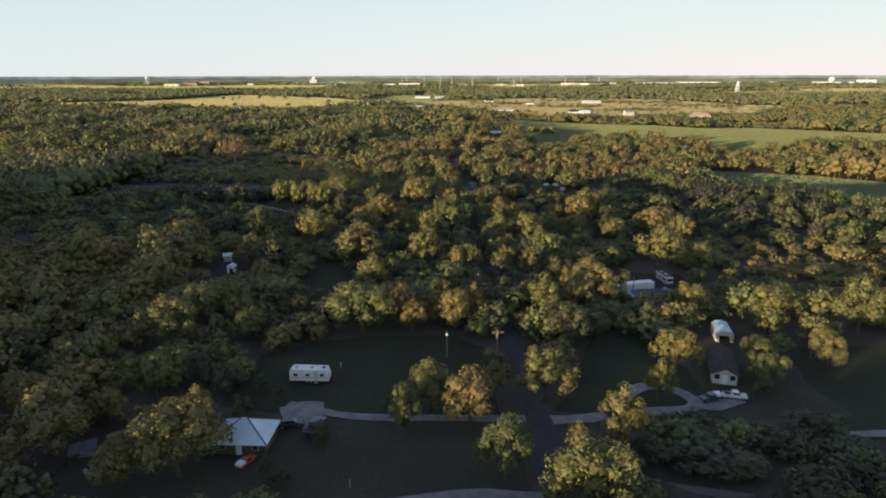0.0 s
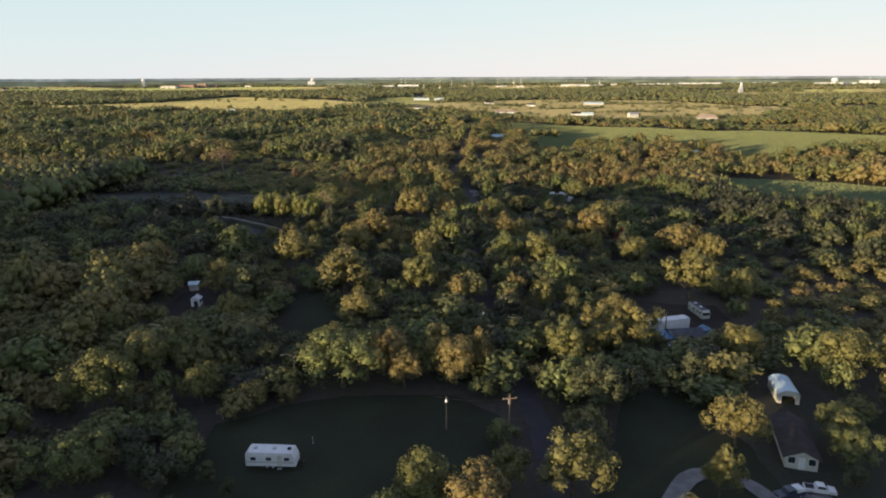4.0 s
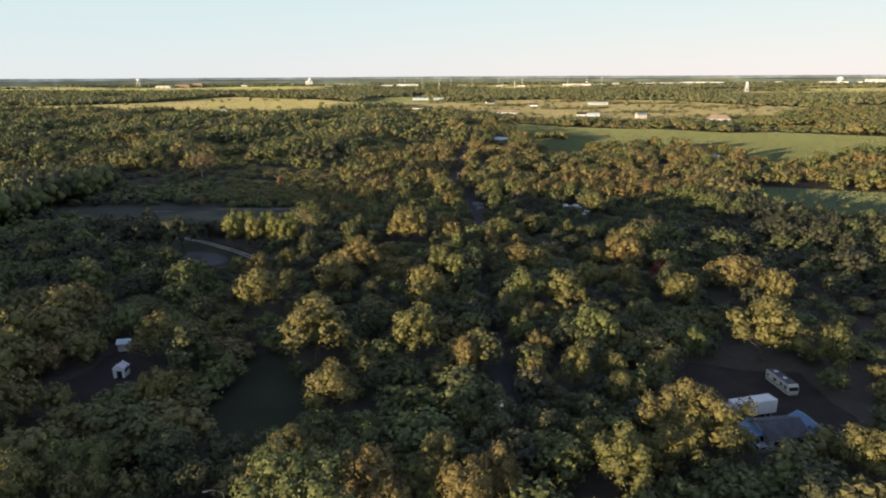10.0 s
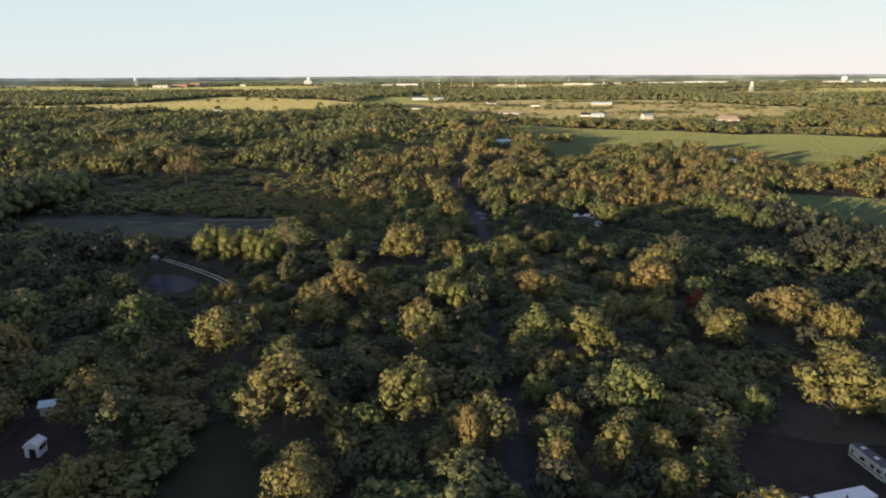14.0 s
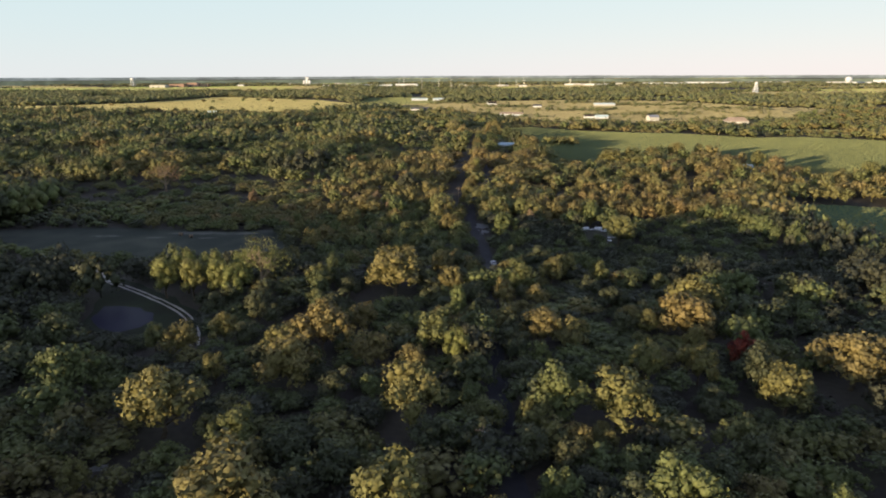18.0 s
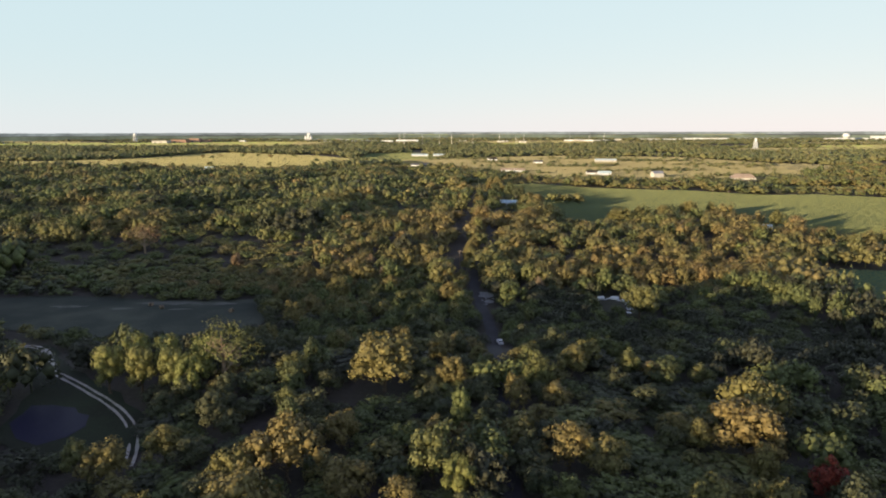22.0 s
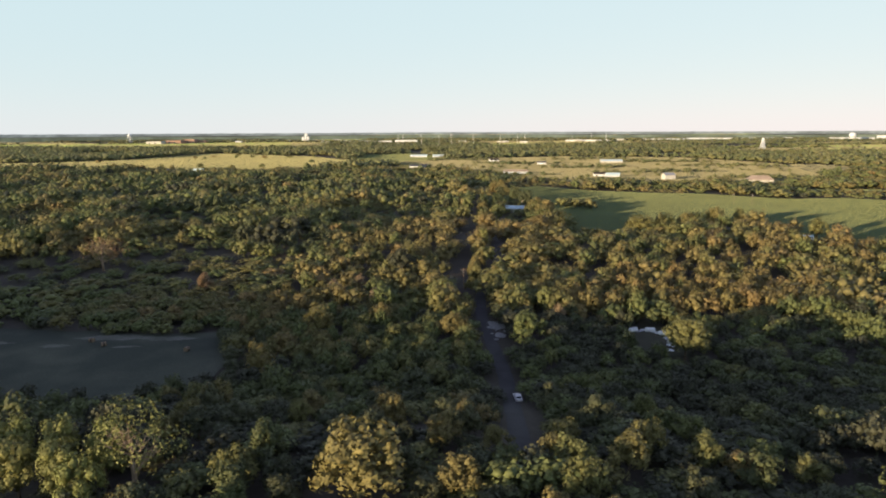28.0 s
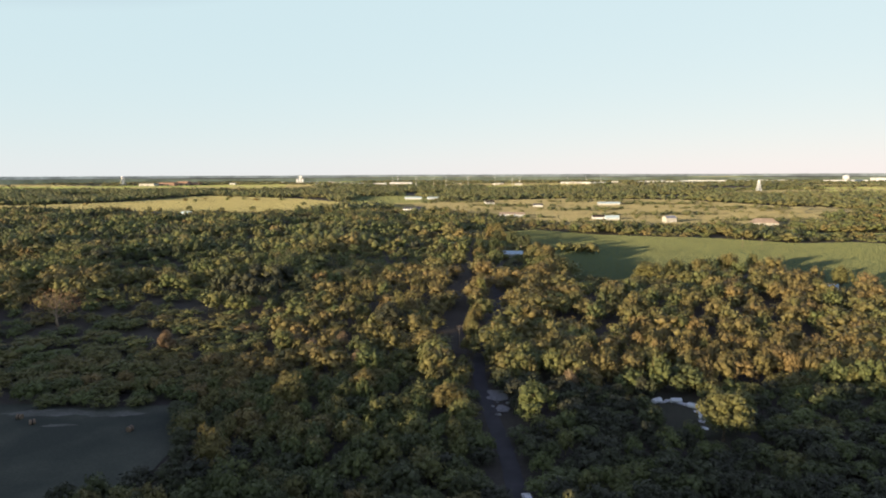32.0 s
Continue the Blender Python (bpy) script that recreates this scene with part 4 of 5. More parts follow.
# woods behind the start of the flight, whose long shadows reach forward
sx, sy = grow(-260, 110, -110, 54, 9, 15)
w, h = stature(sx, sy, rng, 0.6)
woods("woodland behind the first clearing, shading it", sx, sy, MID_CROWNS, w * 1.25, h * 1.3, 16)
cx, cy = grow(-1800, 1800, 1280, 2250, 14, 9)
patchy = np.sin(cx * 0.011 + 2) * np.sin(cy * 0.009 + cx * 0.003) > -0.62
size = np.clip(rng.normal(13, 3.2, patchy.sum()), 6, 20)
# scrub and hedgerows dotted over the straw-coloured grassland and the pasture
hx, hy = np.meshgrid(np.arange(-100, 600, 11), np.arange(950, 1700, 13))
hx, hy = (hx + rng.uniform(-5, 5, hx.shape)).ravel(), (hy + rng.uniform(-6, 6, hy.shape)).ravel()
row = np.sin(hy * 0.045 + 1.2 * np.sin(hx * 0.012)) + 0.8 * np.sin(hx * 0.021 + hy * 0.017)
keep = inside(hx, hy, STRAW) & (rng.random(len(hx)) < np.clip(0.05 + 0.75 * (row - 0.45), 0.04, 0.8))
for qx, qy, qr in ((92, 1150, 22), (110, 1140, 22), (208, 1085, 20), (222, 1065, 22), (281, 1015, 26), (374, 968, 26), (172, 1385, 22), (92, 1488, 22), (310, 1425, 30), (60, 1300, 20)):
    keep &= np.hypot(hx - qx, hy - qy) > qr
hx, hy = hx[keep], hy[keep]
woods("scrub trees dotted over dry grassland", hx, hy, MID_CROWNS, rng.uniform(6, 11, len(hx)), rng.uniform(3, 6.5, len(hx)), 21, M_HAZED_WOODS)
kx, ky = rng.uniform(-1000, -200, 90), rng.uniform(1280, 1800, 90)
keep = inside(kx, ky, PASTURE) & ((rng.random(90) < 0.3) | (ky < 1330))
woods("lone trees on the sunlit pasture", kx[keep], ky[keep], MID_CROWNS, rng.uniform(8, 13, keep.sum()), rng.uniform(5, 8, keep.sum()), 22)
ex, ey = np.array([98, 101, 94, 105, 112, 109, 116, 44, 47]), np.array([734, 730, 737, 729, 725, 733, 722, 736, 741])
woods("clump of bushes on the green meadow", ex, ey, MID_CROWNS, rng.uniform(9, 12, 9), rng.uniform(7.5, 9.5, 9), 23)
woods("belts of distant trees between fields and houses", cx[patchy], cy[patchy], FAR_CROWNS, size, np.clip(size * 0.72, 5, 12), 10, M_HAZED_WOODS)
dx, dy = grow(-3600, 3600, 2250, 3500, 30, 11)
patchy = (np.hypot(dx, dy - 100) < 3360) & (np.sin(dx * 0.004 + 1) * np.sin(dy * 0.006) > -0.75)
size = np.clip(rng.normal(28, 7, patchy.sum()), 14, 48)
woods("hazy flat tree country out to the skyline", dx[patchy], dy[patchy], FAR_CROWNS, size, np.clip(size * 0.26, 5, 8.5), 12, M_HAZED_WOODS)

grass("green meadow grass lit by low sun", EAST_FIELD, 1.05, 1.15, 0.25, M_GRASS["meadow"], 31)
grass("green meadow grass behind the woods", EAST_MEADOW, 1.7, 1.8, 0.35, M_GRASS["meadow"], 32)
grass("yellow-green pasture grass in full sun", PASTURE, 4.4, 5, 0.6, M_GRASS["pasture"], 33)
grass("dry straw-coloured grass round the far houses", STRAW, 3.4, 4, 0.6, M_GRASS["straw"], 34)
grass("green grass of the north field", NORTH_GREEN, 4, 4.5, 0.5, M_GRASS["meadow"], 35)
grass("dry grass of a field among the woods", LEFT_STRAW, 3.4, 4, 0.5, M_GRASS["straw"], 36)
grass("bright green crop of a far field", FAR_GREEN, 14, 16, 0.9, M_GRASS["green"], 37)
for k, (name, outline, mat, label) in enumerate(FIELDS):
    if name in ("field_far", "field_tan", "field_brown", "field_strip"):
        grass("standing grass on a far strip of farmland", outline, 14, 16, 1.0, M_GRASS[{M_STRAW: "straw", M_PASTURE: "pasture", M_FARGREEN: "green", M_MEADOW: "meadow"}[mat]], 40 + k)


# ---- houses, vehicles and other things ----
def window(parent, x, y, z, w, h, axis):
    """A framed window on a wall. axis: the wall's outward way, one of "-y", "+y", "-x", "+x"."""
    s = -1 if axis[0] == "-" else 1
    if axis[1] == "y":
        f, g = boxed(x - w / 2, y - 0.05, z, x + w / 2, y + 0.05, z + h), boxed(x - w / 2 + 0.07, y + s * 0.03, z + 0.07, x + w / 2 - 0.07, y + s * 0.07, z + h - 0.07)
    else:
        f, g = boxed(x - 0.05, y - w / 2, z, x + 0.05, y + w / 2, z + h), boxed(x + s * 0.03, y - w / 2 + 0.07, z + 0.07, x + s * 0.07, y + w / 2 - 0.07, z + h - 0.07)
    fr = part("window", f, M_WHITE, parent, "white-framed window")
    part("pane", g, M_GLASS, fr, "dark glass pane")


def door(parent, x, y, z, w, h, axis, mat=None, name="door"):
    s = -1 if axis[0] == "-" else 1
    b = boxed(x - w / 2, y - 0.06, z, x + w / 2, y + 0.06, z + h, bevel=0.02) if axis[1] == "y" else boxed(x - 0.06, y - w / 2, z, x + 0.06, y + w / 2, z + h, bevel=0.02)
    d = part(name, b, mat or M_TIMBER, parent, "plain " + name.replace("_", " "))
    k = boxed(x + w * 0.3, y + s * 0.05 - 0.03, z + 0.9, x + w * 0.38, y + s * 0.05 + 0.05, z + 1.05) if axis[1] == "y" else boxed(x + s * 0.05 - 0.03, y + w * 0.3, z + 0.9, x + s * 0.05 + 0.05, y + w * 0.38, z + 1.05)
    part("handle", k, M_STEEL, d)


def roof_slab(a, b, c, d, t=0.12):
    """A slab with upper corners a, b, c, d."""
    bm = bmesh.new()
    top = [bm.verts.new(p) for p in (a, b, c, d)]
    low = [bm.verts.new((p[0], p[1], p[2] - t)) for p in (a, b, c, d)]
    bm.faces.new(top)
    bm.faces.new(low[::-1])
    for k in range(4):
        bm.faces.new((top[k], low[k], low[(k + 1) % 4], top[(k + 1) % 4]))
    bmesh.ops.remove_doubles(bm, verts=bm.verts, dist=0.001)
    return bm


def ribs(parent, a, b, c, d, n, mat, r=0.035):
    """Standing seams from edge a-b (the ridge) down to edge d-c (the eave)."""
    a, b, c, d = map(Vector, (a, b, c, d))
    for k in range(n + 1):
        u = k / n
        p, q = a.lerp(b, u), d.lerp(c, u)
        if (p - q).length > 0.3:
            part("seam", tubed(p + Vector((0, 0, 0.02)), q + Vector((0, 0, 0.02)), r, r, 4), mat, parent)


def house(label, m, w, d, h, rise_, wall, roof, along="x", eave=0.4, windows=3, seams=0, chimney=False, hip=0.0, group="", garage=False, front="-y"):
    """A one-storey house with a pitched roof, its middle at the pose m; w across x, d across y."""
    ob = thing("house", label, "house", m, group)
    x, y = w / 2, d / 2
    if along == "x":
        prof = prism([(-y, 0), (y, 0), (y, h), (0, h + rise_ * (1 - (hip > 0))), (-y, h)], -x, x)
        bmesh.ops.rotate(prof, verts=prof.verts, cent=(0, 0, 0), matrix=Matrix.Rotation(math.pi / 2, 3, "Z"))
    else:
        prof = prism([(-x, 0), (x, 0), (x, h), (0, h + rise_ * (1 - (hip > 0))), (-x, h)], -y, y)
    part("wall", prof, wall, ob)
    X, Y = x + eave, y + eave
    drop = rise_ * eave / (y if along == "x" else x)
    lo, hi = h - drop + 0.13, h + rise_ + 0.13
    if along == "x":
        r0, r1 = (-X + hip, 0, hi), (X - hip, 0, hi)
        faces = [(r0, r1, (X, -Y, lo), (-X, -Y, lo)), (r1, r0, (-X, Y, lo), (X, Y, lo))]
        ends = [(r0, r0, (-X, -Y, lo), (-X, Y, lo)), (r1, r1, (X, Y, lo), (X, -Y, lo))]
    else:
        r0, r1 = (0, -Y + hip, hi), (0, Y - hip, hi)
        faces = [(r1, r0, (-X, -Y, lo), (-X, Y, lo)), (r0, r1, (X, Y, lo), (X, -Y, lo))]
        ends = [(r0, r0, (X, -Y, lo), (-X, -Y, lo)), (r1, r1, (-X, Y, lo), (X, Y, lo))]
    for f in faces + (ends if hip > 0 else []):
        rf = part("roof", roof_slab(*f), roof, ob)
        if seams and f in faces:
            ribs(rf, *f, seams, roof)
    part("ridge_cap", tubed((r0[0], r0[1], hi), (r1[0], r1[1], hi), 0.09, 0.09, 6), roof, ob)
    if hip > 0 and seams:
        for r, s in ((r0, -1), (r1, 1)):
            for t in (-1, 1):
                part("hip_cap", tubed(r, (s * X, t * Y, lo + 0.02), 0.11, 0.11, 6), M_SHINGLE, ob, "dark hip capping")
    for k in range(windows):
        u = -x + (k + 0.6) * w / (windows + 0.2)
        if k == windows // 2:
            door(ob, u, -y, 0, 0.95, 2.05, "-y", M_WHITE)
        else:
            window(ob, u, -y, 0.95, 1.1, 1.15, "-y")
    for s in (-1, 1):
        for k in range(2):
            window(ob, s * x, -y + (k + 0.7) * d / 2.4, 1.0, 1.0, 1.1, "+x" if s > 0 else "-x")
    if garage:
        door(ob, x * 0.45, -y - 0.01, 0, 2.6, 2.2, "-y", M_WHITE, "garage_door")
    if chimney:
        part("chimney", boxed(w * 0.18, -0.35, h, w * 0.18 + 0.7, 0.35, h + rise_ + 0.9), M_BRICK, ob)
    return ob


def wheel(parent, x, y, r, w=0.2):
    t = part("wheel", tubed((x, y - w / 2, r), (x, y + w / 2, r), r, r, 14), M_DARK, parent, "black tyre")
    for s in (-1, 1):
        part("rim", tubed((x, y + s * w / 2, r), (x, y + s * (w / 2 + 0.02), r), r * 0.58, r * 0.5, 10), M_STEEL, t)


def lens(parent, name, x, y, z, mat):
    part(name, boxed(x - 0.03, y - 0.13, z - 0.07, x + 0.03, y + 0.13, z + 0.07), mat, parent)


M_LAMPLENS = material("clear_lamp_lens", (0.7, 0.7, 0.68), 0.2)
M_TAIL = material("red_lamp_lens", (0.4, 0.02, 0.02), 0.3)


def pickup(label, m, paint, topper=None):
    """A pickup truck pointing along +x."""
    ob = thing("pickup_truck", label, "truck", m, "parked vehicles")
    part("body", prism([(-2.7, 0.45), (2.6, 0.45), (2.72, 0.7), (2.68, 1.05), (1.35, 1.16), (0.4, 1.14), (-1.0, 1.14), (-2.72, 1.14), (-2.75, 0.6)], -0.95, 0.95), paint, ob)
    part("cab", prism([(-0.95, 1.14), (1.3, 1.14), (0.72, 1.78), (-0.7, 1.84), (-0.95, 1.3)], -0.82, 0.82), paint, ob)
    part("windscreen", prism([(1.28, 1.2), (1.34, 1.2), (0.78, 1.76), (0.72, 1.76)], -0.74, 0.74), M_GLASS, ob)
    for s in (-1, 1):
        part("side_window", prism([(-0.6, 1.22), (0.95, 1.22), (0.6, 1.7), (-0.55, 1.74)], s * 0.80, s * 0.84), M_GLASS, ob)
        lens(ob, "headlight", 2.7, s * 0.72, 0.86, M_LAMPLENS)
        lens(ob, "tail_light", -2.75, s * 0.8, 0.9, M_TAIL)
        for x in (-1.75, 1.7):
            wheel(ob, x, s * 0.82, 0.38, 0.26)
    part("bumper", boxed(2.66, -0.9, 0.42, 2.82, 0.9, 0.62, bevel=0.03), M_STEEL, ob)
    part("tailgate", boxed(-2.8, -0.85, 0.6, -2.74, 0.85, 1.12), paint, ob)
    if topper:
        part("bed_cap", prism([(-2.68, 1.15), (-0.98, 1.15), (-0.98, 1.78), (-2.5, 1.74)], -0.84, 0.84), topper, ob, "pale fibreglass bed cap")
    else:
        part("bed", boxed(-2.6, -0.78, 1.13, -1.05, 0.78, 1.16), M_DARK, ob, "dark bed liner")
    return ob


def car(label, m, paint):
    """A saloon or small wagon pointing along +x."""
    ob = thing("car", label, "car", m, "parked vehicles")
    part("body", prism([(-2.2, 0.35), (2.15, 0.35), (2.25, 0.6), (2.1, 0.82), (1.1, 0.95), (-1.5, 1.0), (-2.2, 0.95), (-2.28, 0.6)], -0.88, 0.88), paint, ob)
    part("roof", prism([(-1.7, 0.98), (1.05, 0.95), (0.4, 1.42), (-0.9, 1.46), (-1.45, 1.35)], -0.74, 0.74), paint, ob)
    part("windscreen", prism([(1.04, 0.99), (1.1, 0.98), (0.46, 1.41), (0.4, 1.41)], -0.66, 0.66), M_GLASS, ob)
    part("rear_window", prism([(-1.76, 1.02), (-1.7, 1.02), (-1.4, 1.36), (-1.47, 1.36)], -0.64, 0.64), M_GLASS, ob)
    for s in (-1, 1):
        part("side_window", prism([(-1.4, 1.03), (0.8, 1.0), (0.38, 1.36), (-1.0, 1.38)], s * 0.73, s * 0.76), M_GLASS, ob)
        lens(ob, "headlight", 2.2, s * 0.66, 0.68, M_LAMPLENS)
        lens(ob, "tail_light", -2.26, s * 0.7, 0.78, M_TAIL)
        for x in (-1.4, 1.35):
            wheel(ob, x, s * 0.78, 0.32, 0.2)
    return ob


def travel_trailer(label, m, length=7.7):
    ob = thing("travel_trailer", label, "trailer", m)
    a, b = -length / 2, length / 2
    part("body", prism([(a, 0.5), (b, 0.5), (b, 1.6), (b - 0.5, 2.75), (a + 0.35, 2.85), (a, 2.5)], -1.2, 1.2), M_WHITE, ob, "white ribbed body")
    part("stripe", boxed(a + 0.1, -1.215, 1.1, b - 0.1, -1.2, 1.25), M_CAR_SILVER, ob)
    for x in (a + 1.2, a + 3.6, a + 6.4):
        fr = part("window", boxed(x - 0.45, -1.23, 1.45, x + 0.45, -1.19, 2.05), M_STEEL, ob)
        part("pane", boxed(x - 0.38, -1.245, 1.52, x + 0.38, -1.225, 1.98), M_GLASS, fr)
    for x in (a + 1.3, a + 4.3, a + 6.6):
        part("roof_vent", boxed(x - 0.3, -0.3, 2.8, x + 0.3, 0.3, 3.0, bevel=0.05), M_DARK if x > a + 6 else M_STEEL, ob)
    part("door", boxed(a + 4.9, -1.23, 0.6, a + 5.6, -1.2, 2.35), M_CREAM, ob)
    part("step", boxed(a + 4.9, -1.7, 0.25, a + 5.6, -1.2, 0.32), M_STEEL, ob)
    part("hitch", tubed((b, 0, 0.5), (b + 1.2, 0, 0.5), 0.07), M_DARK, ob)
    part("jack", tubed((b + 1.0, 0, 0), (b + 1.0, 0, 0.8), 0.05), M_STEEL, ob)
    for s in (-1, 1):
        for x in (-0.55, 0.35):
            wheel(ob, x, s * 1.05, 0.34, 0.22)
    return ob


def motorhome(label, m):
    """Long flat-fronted motorhome; its front looks along +x."""
    ob = thing("motorhome", label, "motorhome", m, "parked vehicles")
    part("body", prism([(-4.4, 0.5), (4.1, 0.5), (4.3, 0.9), (4.15, 2.5), (3.7, 2.95), (-4.3, 2.95), (-4.4, 2.6)], -1.2, 1.2), M_CREAM, ob, "cream fibreglass body")
    part("roof", boxed(-4.2, -1.1, 2.94, 3.6, 1.1, 3.02, bevel=0.02), M_SHINGLE, ob, "dark grey roof")
    part("windscreen", prism([(4.28, 1.5), (4.32, 1.5), (4.2, 2.35), (4.16, 2.35)], -1.05, 1.05), M_GLASS, ob)
    for s in (-1, 1):
        for x, w in ((2.9, 1.0), (1.4, 0.9), (-1.0, 1.1), (-3.6, 0.5)):
            part("side_window", boxed(x - w / 2, s * 1.2 - 0.02, 1.55, x + w / 2, s * 1.2 + 0.02, 2.2), M_GLASS, ob)
        lens(ob, "headlight", 4.3, s * 0.85, 0.95, M_LAMPLENS)
        for x in (-2.4, 2.7):
            wheel(ob, x, s * 1.02, 0.42, 0.26)
    part("stripe", boxed(-4.35, -1.215, 1.0, 4.1, -1.2, 1.2), M_DIRT, ob)
    part("bumper", boxed(4.2, -1.1, 0.45, 4.42, 1.1, 0.7, bevel=0.04), M_STEEL, ob)
    for x in (-2.5, 0.8):
        part("roof_vent", boxed(x - 0.4, -0.4, 3.0, x + 0.4, 0.4, 3.22, bevel=0.06), M_WHITE, ob)
    return ob


def box_trailer(label, m, length=8.6, tall=3.6):
    ob = thing("box_trailer", label, "trailer", m, "parked vehicles")
    a, b = -length / 2, length / 2
    part("box", boxed(a, -1.25, 1.0, b, 1.25, tall, bevel=0.05), M_WHITE, ob, "white sheet-metal box")
    for k in range(1, 8):
        x = a + k * length / 8
        part("rib", boxed(x - 0.03, -1.275, 1.05, x + 0.03, -1.25, tall - 0.05), M_WHITE, ob)
    part("chassis", boxed(a + 0.1, -0.5, 0.75, b - 0.1, 0.5, 1.0), M_DARK, ob)
    part("door", boxed(a - 0.03, -1.1, 1.1, a, 1.1, tall - 0.15), M_CREAM, ob)
    for s in (-1, 1):
        for x in (b - 2.2, b - 1.1):
            wheel(ob, x, s * 1.0, 0.48, 0.3)
        part("landing_leg", tubed((a + 1.6, s * 0.7, 0), (a + 1.6, s * 0.7, 1.0), 0.06), M_STEEL, ob)
    return ob


def van(label, m):
    ob = thing("van", label, "van", m, "parked vehicles")
    part("body", prism([(-2.3, 0.45), (2.0, 0.45), (2.3, 0.8), (2.15, 1.2), (1.6, 1.35), (1.0, 2.1), (-2.2, 2.2), (-2.35, 1.0)], -0.98, 0.98), M_CAR_WHITE, ob)
    part("windscreen", prism([(1.6, 1.4), (1.68, 1.38), (1.1, 2.04), (1.02, 2.04)], -0.85, 0.85), M_GLASS, ob)
    for s in (-1, 1):
        part("side_window", prism([(0.2, 1.4), (1.35, 1.4), (0.95, 1.95), (0.2, 1.98)], s * 0.97, s * 1.0), M_GLASS, ob)
        lens(ob, "headlight", 2.25, s * 0.75, 0.9, M_LAMPLENS)
        for x in (-1.5, 1.4):
            wheel(ob, x, s * 0.85, 0.36, 0.24)
    return ob


def utility_pole(label, x, y, tall, arm=True, turn=0.0, lamp=False, mat=None):
    ob = thing("utility_pole", label, "pole", pose(x, y, gz(x, y), 0, 0, turn), "utility poles")
    part("pole", tubed((0, 0, -0.5), (0, 0, tall), 0.16, 0.11, 9), mat or M_TIMBER, ob)
    if arm:
        part("crossarm", boxed(-1.2, -0.18, tall - 0.75, 1.2, -0.06, tall - 0.6), M_TIMBER, ob)
        for k in (-1.1, -0.55, 0.55, 1.1):
            part("insulator", tubed((k, -0.12, tall - 0.6), (k, -0.12, tall - 0.4), 0.06, 0.04, 6), M_CERAMIC, ob)
        part("transformer", tubed((0.05, 0.36, tall - 2.0), (0.05, 0.36, tall - 1.2), 0.24, 0.24, 10), M_STEEL, ob)
    if lamp:
        part("bracket", tubed((0, 0, tall - 0.3), (0, -0.9, tall - 0.1), 0.04), M_STEEL, ob)
        part("lamp_head", tubed((0, -0.9, tall - 0.45), (0, -0.9, tall - 0.05), 0.26, 0.12, 10), M_WHITE, ob, "white lamp housing, unlit")
    return ob


def wire(a, b, sag=0.8, label="thin sagging overhead wire between poles"):
    a, b = Vector(a), Vector(b)
    cu = bpy.data.curves.new("overhead_wire", "CURVE")
    cu.dimensions, cu.bevel_depth, cu.bevel_resolution = "3D", 0.012, 0
    sp = cu.splines.new("POLY")
    sp.points.add(12)
    for k in range(13):
        u = k / 12
        p = a.lerp(b, u)
        sp.points[k].co = (p.x, p.y, p.z - sag * 4 * u * (1 - u), 1)
    cu.materials.append(M_WIRE)
    return tagged(new("overhead_wire", cu), label, "wire", "overhead wires")


def street_lamp(label, x, y, tall=8.0, turn=0.0):
    ob = thing("street_lamp", label, "lamp", pose(x, y, gz(x, y), 0, 0, turn))
    part("pole", tubed((0, 0, -0.3), (0, 0, tall), 0.1, 0.07, 8), M_SHINGLE, ob)
    for k in range(5):
        u0, u1 = k / 5, (k + 1) / 5
        part("arm", tubed((-1.9 * u0, 0, tall + 0.6 * math.sin(u0 * 1.9)), (-1.9 * u1, 0, tall + 0.6 * math.sin(u1 * 1.9)), 0.05), M_SHINGLE, ob)
    part("lamp_head", boxed(-2.5, -0.14, tall + 0.42, -1.85, 0.14, tall + 0.6, bevel=0.04), M_SHINGLE, ob)
    return ob


# homestead west of the lane
house("low house with a pale galvanised hip roof", pose(-32.8, 95.8, 0, 0, 0, -2), 8.4, 7.0, 2.3, 2.2, M_BARK, M_METALROOF, "x", 0.5, 3, 12, hip=4.2)
travel_trailer("white travel trailer with dark windows parked on grass", pose(-26.8, 118.0, 0.12, 0, 0, -2))
pickup("faded red pickup with a pale bed cap by the house", pose(-31, 89.6, 0.05, 0, 0, 68) @ Matrix.Scale(0.68, 4), M_CAR_RED, M_WHITE)
pickup("dark blue pickup parked on the gravel pad", pose(-22.2, 99.5, 0.25, 0, 0, 75), M_CAR_DARK)
car("dusty dark saloon under trees beside the drive", pose(-26.6, 100.6, 0.25, 0, 0, 10), M_CAR_DARK)
car("abandoned grey-blue car among stacked boards", pose(-52.6, 87.6, 0.05, 0, 0, 40), M_CAR_SILVER)
rng = random.Random(21)
for k, (x, y, a, n) in enumerate(((-56.4, 92.4, 20, 5), (-55.4, 98.8, 50, 4), (-54.2, 102.2, -35, 3), (-50, 96, 15, 4))):
    pile = thing("lumber_pile", "loose stack of weathered boards lying on bare ground", "lumber", pose(x, y, 0.05, 0, 0, a), "lumber piles")
    for j in range(n):
        o = part("board", boxed(-1.9 + rng.uniform(-0.3, 0.3), -0.5 + j * 0.27, 0.0 + 0.06 * (j % 2), 1.9, -0.28 + j * 0.27, 0.05 + 0.06 * (j % 2)), M_TIMBER if j % 2 else M_STEEL, pile)
lean = thing("lean_to", "small open lean-to with a tilted sheet roof", "shelter", pose(-57.2, 91.2, 0.05, 0, 0, 25))
part("roof", roof_slab((-2, -1.4, 1.7), (2, -1.4, 1.9), (2, 1.4, 2.4), (-2, 1.4, 2.2), 0.06), M_SHINGLE, lean)
